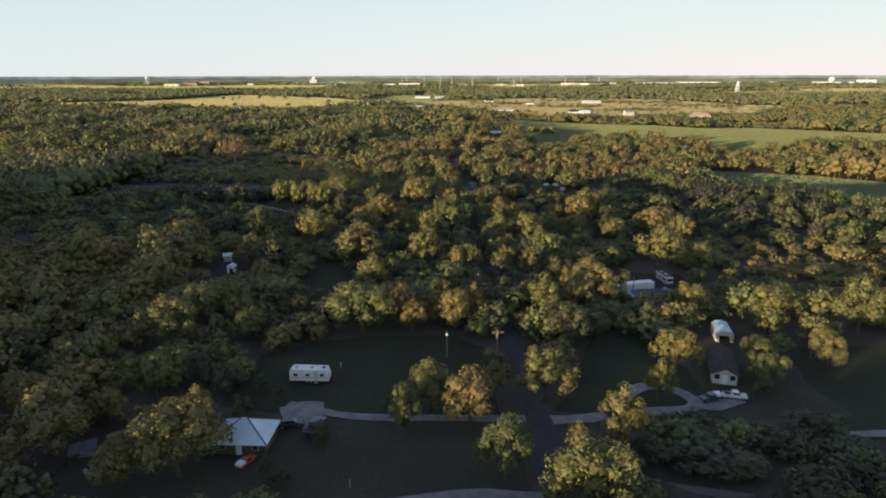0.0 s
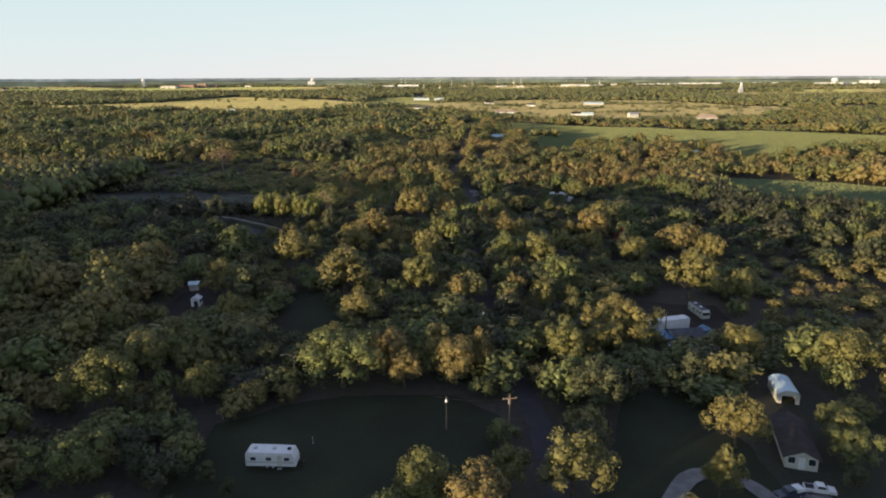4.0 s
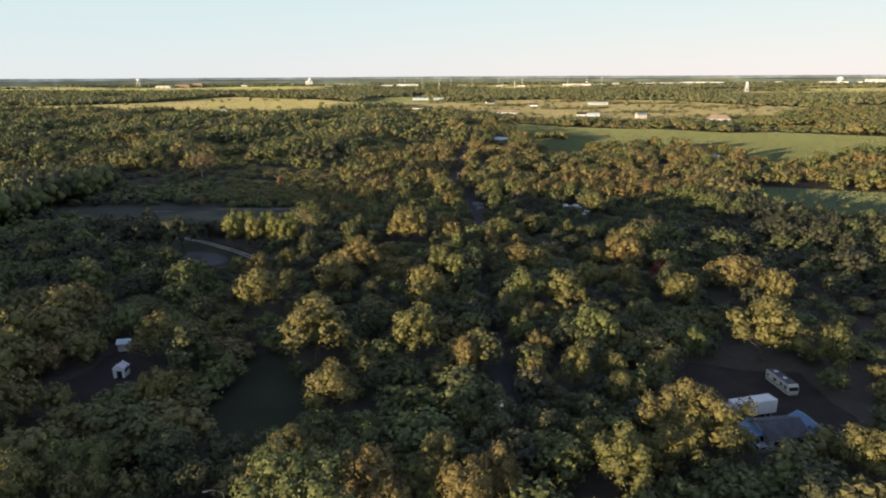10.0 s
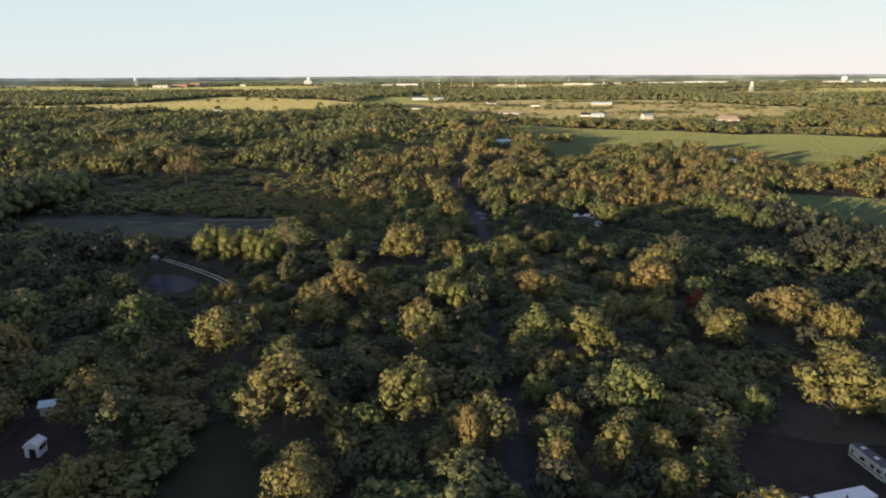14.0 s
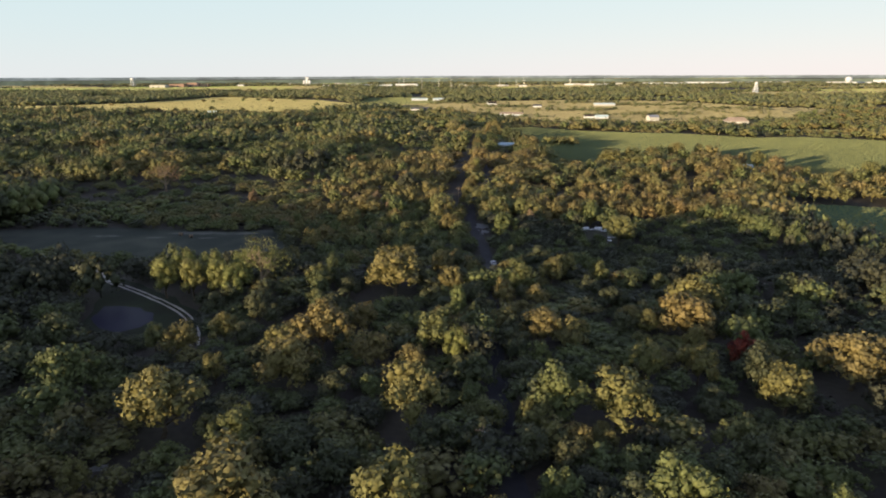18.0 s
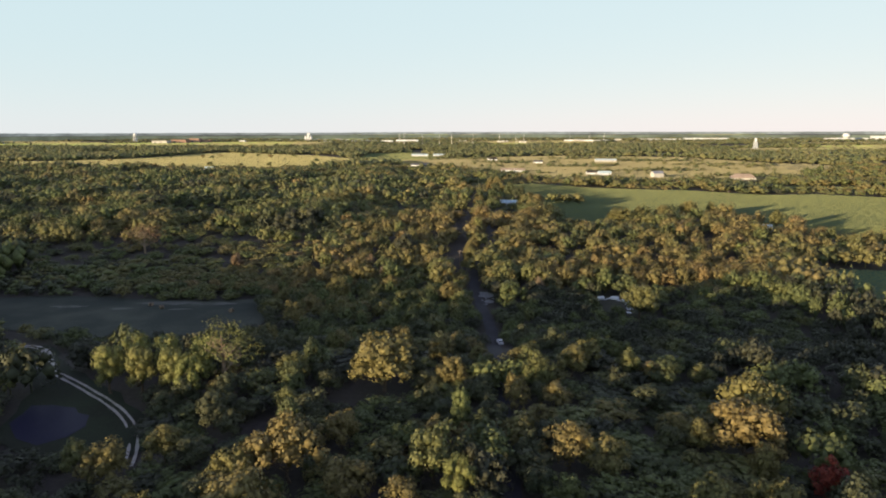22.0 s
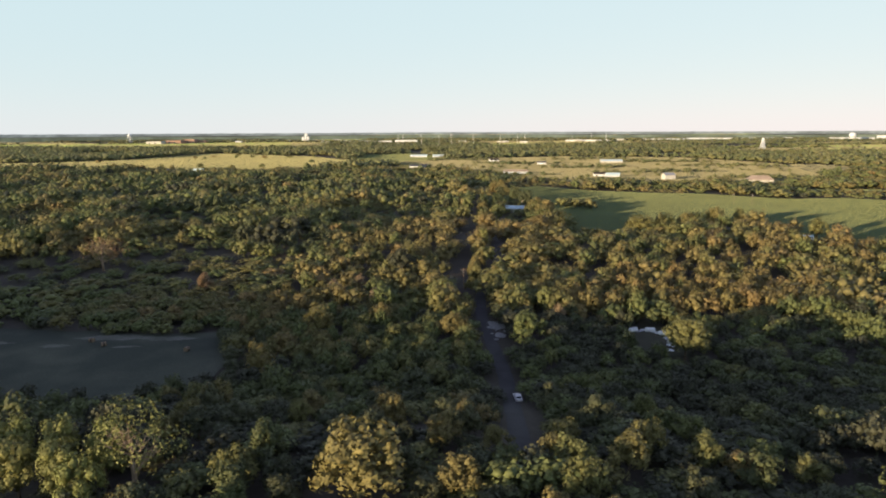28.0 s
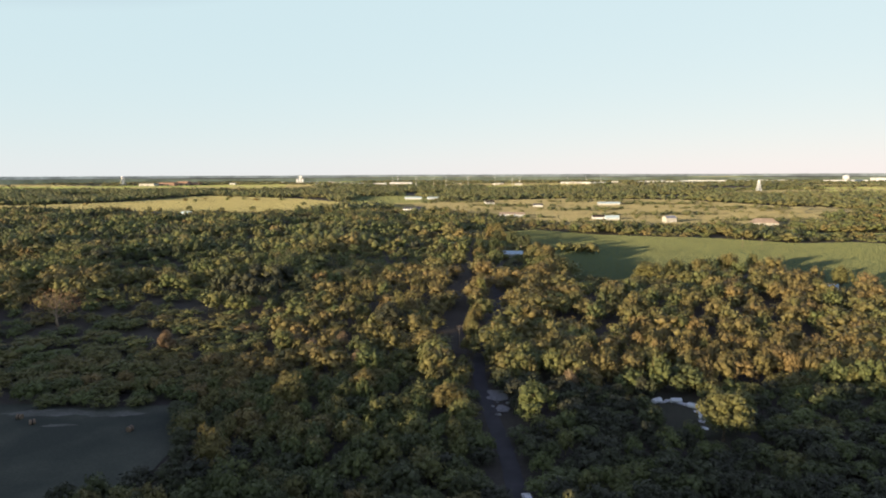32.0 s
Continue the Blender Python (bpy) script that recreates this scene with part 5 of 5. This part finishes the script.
for sx in (-1.8, 1.8):
    for sy in (-1.2, 1.2):
        part("post", tubed((sx, sy, -0.1), (sx, sy, 1.72 + 0.25 * (sy > 0)), 0.06), M_TIMBER, lean)
for x, y, h, mat in ((-17.7, 96.9, 1.7, M_TIMBER), (-21.8, 123.9, 1.3, M_WHITE), (-14, 84, 1.3, M_WHITE)):
    post = thing("marker_post", "single upright post standing in the grass", "post", pose(x, y, 0.05), "posts")
    part("shaft", tubed((0, 0, -0.2), (0, 0, h), 0.05, 0.045, 7), mat, post)
    part("cap", tubed((0, 0, h), (0, 0, h + 0.06), 0.09, 0.02, 7), mat, post)
for x, y in ((12.4, 100.4), (12.9, 100.9)):
    mb = thing("mailbox", "white roadside mailbox on a wooden post", "mailbox", pose(x, y, 0.05, 0, 0, 90), "mailboxes")
    part("post", boxed(-0.05, -0.05, -0.2, 0.05, 0.05, 1.05), M_TIMBER, mb)
    bx_ = part("box", prism([(-0.12, 0), (0.12, 0), (0.12, 0.14), (0.07, 0.22), (-0.07, 0.22), (-0.12, 0.14)], -0.26, 0.26), M_WHITE, mb)
    bx_.location = (0, 0, 1.05)

# house, garage and vehicles east of the lane
house("long white house with a brown shingle roof in tree shade", pose(56.0, 122.6, 0, 0, 0, -17), 4.5, 12, 2.2, 1.1, M_CREAM, M_BROWNSHINGLE, "y", 0.5, 3)
gar = thing("garage", "white garage with a rounded pale metal roof and open dark doorway", "garage", pose(63.4, 140.6, 0, 0, 0, -12) @ Matrix.Scale(0.86, 4) @ Matrix.Diagonal((0.9, 0.85, 0.86, 1)))
arch_ = [(-2.5, 2.4), (-2.2, 2.95), (-1.3, 3.5), (0, 3.75), (1.3, 3.5), (2.2, 2.95), (2.5, 2.4)]
for s in (-1, 1):
    part("wall", boxed(s * 2.35 - 0.08, -4.6, 0, s * 2.35 + 0.08, 4.6, 2.5), M_CREAM, gar)
part("wall", prism([(-2.35, 0), (2.35, 0), (2.35, 2.4), (1.3, 3.3), (0, 3.55), (-1.3, 3.3), (-2.35, 2.4)], 4.5, 4.6), M_CREAM, gar)
part("wall", prism([(-2.35, 2.1), (2.35, 2.1), (2.35, 2.4), (1.3, 3.3), (0, 3.55), (-1.3, 3.3), (-2.35, 2.4)], -4.6, -4.5), M_CREAM, gar, "white gable over the doorway")
for s in (-1, 1):
    part("door_jamb", boxed(s * 1.9 - 0.4, -4.6, 0, s * 1.9 + 0.4, -4.5, 2.1), M_CREAM, gar)
for (ax_, az_), (bx_, bz_) in zip(arch_, arch_[1:]):
    part("roof_panel", roof_slab((ax_, -4.9, az_), (bx_, -4.9, bz_), (bx_, 4.9, bz_), (ax_, 4.9, az_), 0.06), M_METALROOF, gar, "pale curved roof sheet")
pickup("dark pickup with a white bed cap beside the white house", pose(48.9, 110.0, 0.26, 0, 0, 196) @ Matrix.Scale(0.8, 4), M_CAR_DARK, M_WHITE)
pickup("white pickup parked by the house", pose(53.8, 111.0, 0.26, 0, 0, -14) @ Matrix.Scale(0.76, 4), M_CAR_WHITE)
hoop = thing("garden_arch", "thin pale metal arch standing on grass", "arch", pose(78.1, 129, 0.05, 0, 0, 20))
for k in range(8):
    a0, a1 = math.pi * k / 8, math.pi * (k + 1) / 8
    part("tube", tubed((0.8 * math.cos(a0), 0, 1.3 + 0.8 * math.sin(a0)), (0.8 * math.cos(a1), 0, 1.3 + 0.8 * math.sin(a1)), 0.06), M_STEEL, hoop)
for s in (-0.8, 0.8):
    part("leg", tubed((s, 0, -0.1), (s, 0, 1.32), 0.06), M_STEEL, hoop)
dish = thing("satellite_dish", "white dish on a short post between trees", "dish", pose(51.2, 146.6, 0, 0, 0, 30))
part("post", tubed((0, 0, -0.2), (0, 0, 2.2), 0.06), M_STEEL, dish)
part("reflector", tubed((0, 0, 2.2), (0, -0.25, 2.4), 0.15, 0.6, 14), M_WHITE, dish)
part("feed_arm", tubed((0, -0.1, 2.1), (0, -0.8, 2.7), 0.03), M_STEEL, dish)
house("grey hip-roofed house half hidden by trees", pose(36, 76.6, 0, 0, 0, -14), 11, 8, 2.4, 1.5, M_BRICK, M_BROWNSHINGLE, "x", 0.5, 3, hip=4)

# farmyard
house("small farmhouse with a faded grey shingle roof", pose(55.8, 170.6, gz(55.8, 170.6), 0, 0, 8), 7.0, 6.2, 2.7, 1.3, M_CREAM, M_SHINGLE, "x", 0.45, 3)
annex = thing("barn", "blue-roofed shed beside the farmhouse", "shed", pose(62.2, 171.8, gz(62.2, 171.8), 0, 0, 6))
part("wall", prism([(-1.4, 0), (1.4, 0), (1.4, 2.2), (0, 2.9), (-1.4, 2.2)], -3.7, 3.7), M_CREAM, annex)
for s in (-1, 1):
    rf = part("roof", roof_slab((0, -4.0, 3.08), (0, 4.0, 3.08), (s * 1.75, 4.0, 2.12), (s * 1.75, -4.0, 2.12), 0.08), M_BLUEROOF, annex, "blue sheet roof")
    ribs(rf, (0, -4.0, 3.08), (0, 4.0, 3.08), (s * 1.75, 4.0, 2.12), (s * 1.75, -4.0, 2.12), 10, M_BLUEROOF, 0.025)
door(annex, 0.5, -3.7, 0, 0.95, 2.0, "-y", M_WHITE)
porch = thing("porch_roof", "low pale blue porch roof on posts before the farmhouse", "porch", pose(51.0, 170.4, gz(51.0, 170.4), 0, 0, 8))
part("roof", roof_slab((-1.6, -2.6, 2.2), (1.6, -2.6, 2.4), (1.6, 2.6, 2.6), (-1.6, 2.6, 2.4), 0.08), M_BLUEROOF, porch)
for sx in (-1.4, 1.4):
    for sy in (-2.3, 2.3):
        part("post", tubed((sx, sy, -0.1), (sx, sy, 2.3), 0.06), M_TIMBER, porch)
box_trailer("white box trailer standing in the dirt yard", pose(55.2, 178.6, gz(55.2, 178.6), 0, 0, 15))
van("white van parked nose to the box trailer", pose(48.4, 177.9, gz(48.4, 177.9), 0, 0, 194))
motorhome("cream motorhome with a dark roof parked at the wood's edge", pose(66.3, 189.8, gz(66.3, 189.8), 0, 0, -83) @ Matrix.Scale(0.86, 4))
car("pale saloon nosed up to the farmhouse", pose(51.8, 166.6, gz(51.8, 166.6), 0, 0, 10), M_CAR_SILVER)
car("white saloon beside the blue-roofed shed", pose(60.6, 167.0, gz(60.6, 167), 0, 0, 5), M_CAR_WHITE)
tank = thing("propane_tank", "small white gas tank on feet", "tank", pose(41.7, 181.8, gz(41.7, 181.8), 0, 0, -8))
part("vessel", tubed((-0.9, 0, 0.55), (0.9, 0, 0.55), 0.38, 0.38, 12), M_WHITE, tank)
for s in (-0.6, 0.6):
    part("foot", boxed(s - 0.1, -0.3, -0.05, s + 0.1, 0.3, 0.22), M_STEEL, tank)
utility_pole("dark service pole by the farmhouse", 52.4, 174.4, 6.5, False)

# shed west of the woods
house("little white shed with a dark doorway", pose(-65.9, 190.2, 0.05, 0, 0, 2), 2.2, 2.3, 1.9, 0.7, M_WHITE, M_WHITE, "y", 0.15, 0)
# near-black panel painted as the shade inside the shed's open doorway
patch_door = thing("shed_door", "dark panel standing in for shade in the shed's doorway", "door", pose(-65.7, 189.0, 0.05))
part("panel", boxed(-0.5, -0.03, 0, 0.5, 0.03, 1.5), M_DARK, patch_door)
house("pale metal-roofed cabin behind trees", pose(-71.4, 203, 0, 0, 0, 15), 2.4, 2.2, 1.9, 0.5, M_CREAM, M_METALROOF, "x", 0.3, 0)
wall_ = thing("sheet_pile", "pale sheets leaning in a red dirt clearing", "sheet metal", pose(-53.1, 214, 0, 0, 0, 12))
for k in range(3):
    part("sheet", boxed(-1.6 + 0.4 * k, -0.5 + 0.3 * k, 0.02 + 0.03 * k, 1.4, 0.5 + 0.2 * k, 0.05 + 0.03 * k), M_STEEL, wall_)

# lane: poles, wires, lamp and a parked car
utility_pole("dark yard pole with a white lamp housing", 0.1, 128.7, 6.1, False, 0, True)
utility_pole("wooden utility pole with crossarm catching the sun", 10.7, 127.7, 7.0, True, 10)
utility_pole("wooden utility pole beside the lane", 8.2, 166, 7.5, True, 5, True)
utility_pole("wooden utility pole beside the lane", 5.6, 214, 7.5, True, 0)
utility_pole("wooden utility pole at the head of the cut", 6.2, 474, 9, True, 5)
utility_pole("wooden utility pole in the meadow", 59.2, 714, 9, True, 20)
utility_pole("pale pole by the lane", 41, 824, 9, False)
utility_pole("wooden pole in the meadow", 246, 757, 10, True, 40)
utility_pole("wooden pole in the meadow", 258, 749, 10, True, 40)
for k in (-1.0, 0.0, 1.0):
    wire((10.7 + k, 127.7, 6.6), (8.2 + k, 166, 7.1), 0.9)
    wire((8.2 + k, 166, 7.1), (5.6 + k, 214, 7.1), 1.0)
wire((10.7, 127.7, 6.2), (0.1, 128.7, 5.8), 0.4)
wire((0.1, 128.7, 5.8), (-29, 143.2, 7), 0.8)
street_lamp("grey cobra-head street lamp among trees", -29, 143.2, 6.8, 10)
car("white car parked on the verge of the lane", pose(17.1, 357, gz(17.1, 357) + 0.2, 0, 0, 94), M_CAR_WHITE)

# rubble at the creek and scrap in the glade
def lump(seed, size):
    r = random.Random(seed)
    b = bmesh.new()
    bmesh.ops.create_icosphere(b, subdivisions=2, radius=size)
    for v in b.verts:
        v.co *= r.uniform(0.78, 1.15)
        v.co.z *= 0.55
    return b


for k in range(7):
    x, y = 16.8 + rng.uniform(-2.6, 2.6), 417 + rng.uniform(-11, 11)
    ob = structure("boulder", lump(k, rng.uniform(0.35, 0.9)), M_LIME, "pale limestone boulder at the creek crossing", "boulder", kind="thing")
    tagged(ob, group="boulders")
    ob.location = (x, y, gz(x, y) + 0.15)
patch("track_wash", [(15.6, 409), (18.6, 408.6), (19, 412), (17, 415), (15.4, 413)], 0.25, M_LIME, "pale gravel washed out beside the lane", 1.0, 0.4, 5)
patch("track_ford", [(13.6, 419), (16, 417.6), (19.4, 419), (20, 424), (17.4, 428), (14, 427)], 0.24, M_LIME, "pale gravel wash where the creek crosses the lane", 2, 0.7, 5)
for k in range(12):
    u = k / 11
    x, y = 64 + 9.5 * math.sin(u * 2.4), 419.5 - 21 * u * u + rng.uniform(-1, 1)
    a = 20 - 95 * u + rng.uniform(-15, 15)
    if k % 3 == 0:
        sc = thing("scrap_tank", "pale dented tank lying on its side", "tank", pose(x, y, gz(x, y) + 0.2, 0, 0, a), "scrap")
        part("vessel", tubed((-1.5, 0, 0.7), (1.5, 0, 0.7), 0.8, 0.8, 12), M_WHITE, sc)
        for s in (-1.5, 1.5):
            part("end_cap", tubed((s, 0, 0.7), (s * 1.15, 0, 0.7), 0.8, 0.4, 12), M_WHITE, sc)
    else:
        sc = thing("scrap_sheet", "pale crumpled metal sheets in long grass", "sheet metal", pose(x, y, gz(x, y) + 0.25, rng.uniform(-8, 8), 5, a), "scrap")
        for j in range(3):
            part("sheet", boxed(-1.4 + 0.3 * j, -0.7 + 0.3 * j, 0.05 * j, 1.3, 0.6 + 0.2 * j, 0.05 * j + 0.04), M_STEEL if j % 2 else M_WHITE, sc)
for k in range(9):
    x, y = -109 + rng.uniform(-6, 3), 317 + rng.uniform(-3, 3)
    ob = structure("boulder", lump(50 + k, rng.uniform(0.4, 1.0)), M_LIME, "pale limestone rubble beside the farm track", "boulder", kind="thing")
    tagged(ob, group="boulders")
    ob.location = (x, y, gz(x, y) + 0.1)
for k, (x, y) in enumerate(((-118, 405), (-112, 401), (-83, 396))):
    b = thing("hay_bale", "dark round bale lying in the grass field", "bale", pose(x, y, gz(x, y) + 0.2, 0, 0, 40 * k), "bales")
    part("roll", tubed((-0.7, 0, 0.7), (0.7, 0, 0.7), 0.75, 0.75, 14), M_TIMBER, b)
    part("net_band", tubed((-0.15, 0, 0.7), (0.15, 0, 0.7), 0.77, 0.77, 14), M_DARK, b)
house("flat pale metal-roofed barn at the meadow edge", pose(200.5, 564, gz(200.5, 564), 0, 0, -20), 10, 8, 4.0, 1.0, M_WHITE, M_METALROOF, "x", 0.3, 0)
house("house with a pale and rust roof beside the lane", pose(52, 713, gz(52, 713), 0, 0, -10), 16, 9, 3.0, 1.8, M_WHITE, M_METALROOF, "x", 0.5, 3)

# houses out on the grassland
FAR_HOUSES = [
    (-53, 1297, 22, 12, M_WHITE, M_SHINGLE, "white house with outbuildings on the far grassland"),
    (-40, 1310, 14, 9, M_CREAM, M_SHINGLE, "grey-roofed farm outbuilding on dry grass"),
    (92, 1153, 20, 11, M_WHITE, M_REDROOF, "white ranch house with a red roof"),
    (110, 1150, 14, 9, M_WHITE, M_REDROOF, "small white annex with a red roof"),
    (92, 1495, 18, 11, M_WHITE, M_BROWNSHINGLE, "white house with a steep brown roof"),
    (172, 1392, 16, 11, M_WHITE, M_SHINGLE, "white house with a dark roof among scrub"),
    (208, 1090, 16, 10, M_WHITE, M_BROWNSHINGLE, "white house beside pale trailers"),
    (222, 1075, 18, 6, M_WHITE, M_METALROOF, "long pale shed with a metal roof"),
    (281, 1028, 14, 10, M_CREAM, M_STEEL, "tall white barn with a silver roof"),
    (374, 980, 28, 16, M_CREAM, M_REDROOF, "broad house under a reddish hip roof"),
    (310, 1435, 40, 12, M_CREAM, M_METALROOF, "long cream metal shed"),
    (-66, 1692, 38, 12, M_WHITE, M_METALROOF, "long white metal shed"),
    (-21, 1689, 26, 10, M_WHITE, M_METALROOF, "white metal shed on dry grass"),
    (-386, 1205, 16, 10, M_WHITE, M_METALROOF, "white cottage at the pasture's edge"),
]
for k, (x, y, w, d, wall, roof, label) in enumerate(FAR_HOUSES):
    tall = 6 if "barn" in label else 3.4
    house(label, pose(x, y, gz(x, y), 0, 0, (k * 37) % 30 - 15), w, d, tall, 3.2 if "steep" in label else 4.6 if "hip" in label else 2.4, wall, roof, "x", 0.5, 3, group="far houses", hip=5 if "hip" in label else 0.0)
tarp = thing("tarp_shelter", "bright blue tarp-covered shelter by the pasture", "shelter", pose(-437, 1207, gz(-437, 1207)))
part("cover", prism([(-7, 0), (7, 0), (7, 3), (0, 5), (-7, 3)], -5, 5), M_BLUE, tarp)
part("flap", boxed(-7.1, -5.1, 0, -6.9, 5.1, 2.8), M_BLUE, tarp)


def water_tower(label, x, y, tall, r, tank, legs=4, spread=1.2):
    z = gz(x, y)
    ob = thing("water_tower", label, "tower", pose(x, y, z), "water towers")
    b = bmesh.new()
    bmesh.ops.create_uvsphere(b, u_segments=20, v_segments=12, radius=r)
    for v in b.verts:
        v.co.z = v.co.z * (0.8 if tank == "bulb" else 1.0) + tall
        if tank == "column" and v.co.z > tall:
            v.co.z += r * 0.9
    part("tank", b, M_WHITE, ob)
    if legs:
        for k in range(legs):
            a = math.pi / 4 + k * 2 * math.pi / legs
            part("leg", tubed((r * spread * math.cos(a), r * spread * math.sin(a), -1), (r * 0.8 * math.cos(a), r * 0.8 * math.sin(a), tall), 0.8, 0.7, 6), M_WHITE, ob)
        part("riser", tubed((0, 0, -1), (0, 0, tall), 1.2, 1.2, 8), M_WHITE, ob)
    else:
        part("stem", tubed((0, 0, -1), (0, 0, tall), r * 0.55, r * 0.3, 12), M_WHITE, ob)
    return ob


water_tower("tall white legged water tower over the woods", 884, 2037, 24, 3.6, "column", 6, 2.2)
water_tower("white mushroom-shaped water tower on the skyline", 1618, 2825, 19, 13, "bulb", 0)
water_tower("small pale water tower on the far plain", -1330, 2930, 30, 8, "bulb")
silo = thing("grain_elevator", "white grain elevator among far sheds", "silo", pose(-640, 3150, gz(-640, 3150)))
for k in range(3):
    part("bin", tubed((k * 12 - 12, 0, -2), (k * 12 - 12, 0, 20 + 6 * (k == 1)), 5, 5, 14), M_WHITE, silo)
    part("cone", tubed((k * 12 - 12, 0, 20 + 6 * (k == 1)), (k * 12 - 12, 0, 23 + 6 * (k == 1)), 5, 1, 14), M_STEEL, silo)
part("headhouse", boxed(-4, -4, 25, 8, 4, 34), M_WHITE, silo)

# steel pylons marching along the plain
for k, (x, y) in enumerate(((-169, 2443), (-152, 2443), (-87, 2376), (13, 2427), (92, 2549), (193, 2603), (291, 2663), (450, 2566), (560, 2750), (658, 2919), (1560, 2500), (-30, 2480), (240, 2450))):
    tw = thing("power_pylon", "slim pale steel power pylon above far trees", "pylon", pose(x, y, gz(x, y)), "power pylons")
    h = 42 if k < 4 else 36
    part("mast", tubed((0, 0, -1), (0, 0, h), 0.7, 0.3, 6), M_STEEL, tw)
    for j in range(3):
        part("crossarm", boxed(-5 + j, -0.2, h - 3 - 5 * j, 5 - j, 0.2, h - 2.6 - 5 * j), M_STEEL, tw)


def warehouse(label, x, y, w, d, h, wall, roof, turn=0):
    ob = thing("warehouse", label, "warehouse", pose(x, y, gz(x, y), 0, 0, turn), "warehouses")
    part("wall", boxed(-w / 2, -d / 2, -2, w / 2, d / 2, h), wall, ob)
    part("roof", boxed(-w / 2 - 0.5, -d / 2 - 0.5, h, w / 2 + 0.5, d / 2 + 0.5, h + 0.9), roof, ob)
    for k in range(max(2, int(w / 22))):
        part("bay_door", boxed(-w / 2 + 10 + k * 22, -d / 2 - 0.2, 0, -w / 2 + 16 + k * 22, -d / 2, h * 0.5), M_SHINGLE, ob)
    return ob


warehouse("long white factory on the plain", -330, 2960, 190, 60, 5, M_WHITE, M_WHITE)
warehouse("white factory with stacks beside it", -170, 2900, 90, 50, 9, M_WHITE, M_WHITE)
for x, w, y in ((955, 200, 3040), (1200, 260, 3120), (1450, 240, 3080), (1700, 150, 2960), (1830, 60, 2936), (560, 120, 2960), (640, 80, 2900)):
    warehouse("long white warehouse front catching the sun", x, y, w, 60, 5 if x != 1830 else 13, M_WHITE, M_WHITE, -8)
for dx_, w, h, mat in ((-40, 60, 9, M_CREAM), (18, 60, 12, M_BRICK), (66, 40, 16, M_REDROOF), (100, 40, 10, M_BRICK)):
    warehouse("red brick school block on the far fields", -1105 + dx_, 2790 + dx_ * 0.8, w, 40, h, M_BRICK if mat != M_CREAM else M_CREAM, mat)
for k in range(16):
    x = -820 + 26 * k
    warehouse("low pale building of a far town", x, 3150 + 40 * math.sin(k * 1.7), rng.uniform(12, 26), 20, rng.uniform(4, 6), M_CREAM if k % 3 else M_BRICK, M_SHINGLE if k % 2 else M_WHITE)
for k in range(18):
    x = rng.uniform(-2400, 2500)
    y = math.sqrt(max(1, 3080 ** 2 - x * x)) + rng.uniform(-350, 150)
    warehouse("pale roof glinting between far trees", x, y, rng.uniform(14, 34), 20, rng.uniform(4, 7), M_WHITE if k % 2 else M_CREAM, M_WHITE)

# the last rises along the skyline, haze put into their self-lit colour, the farther one paler
rng = random.Random(77)
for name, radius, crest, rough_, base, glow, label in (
        ("backdrop_rise", 3380, 34.0, 1.3, (0.088, 0.106, 0.080), 1.0, "green wooded backdrop before the skyline with painted haze"),
        ("backdrop_hills", 4420, 44.6, 0.8, (0.125, 0.145, 0.150), 1.1, "blue-grey wooded backdrop along the skyline with painted haze")):
    hills, ring = bmesh.new(), []
    for k in range(361):
        a = math.radians(-75 + 150 * k / 360)
        top = crest + rough_ * (math.sin(a * 9 + 1) + 0.6 * math.sin(a * 23 + radius)) + rng.uniform(-0.6, 0.6)
        x, y = radius * math.sin(a), 100 + radius * math.cos(a)
        ring.append((hills.verts.new((x, y, 0)), hills.verts.new((x, y, top)), hills.verts.new((x * 1.03, y * 1.03, top - 1))))
    for p, q in zip(ring, ring[1:]):
        hills.faces.new((p[0], q[0], q[1], p[1]))
        hills.faces.new((p[1], q[1], q[2], p[2]))
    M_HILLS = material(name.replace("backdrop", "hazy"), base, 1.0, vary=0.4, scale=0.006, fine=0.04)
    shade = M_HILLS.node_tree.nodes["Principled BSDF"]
    # the base colour also glows, standing in for distance haze
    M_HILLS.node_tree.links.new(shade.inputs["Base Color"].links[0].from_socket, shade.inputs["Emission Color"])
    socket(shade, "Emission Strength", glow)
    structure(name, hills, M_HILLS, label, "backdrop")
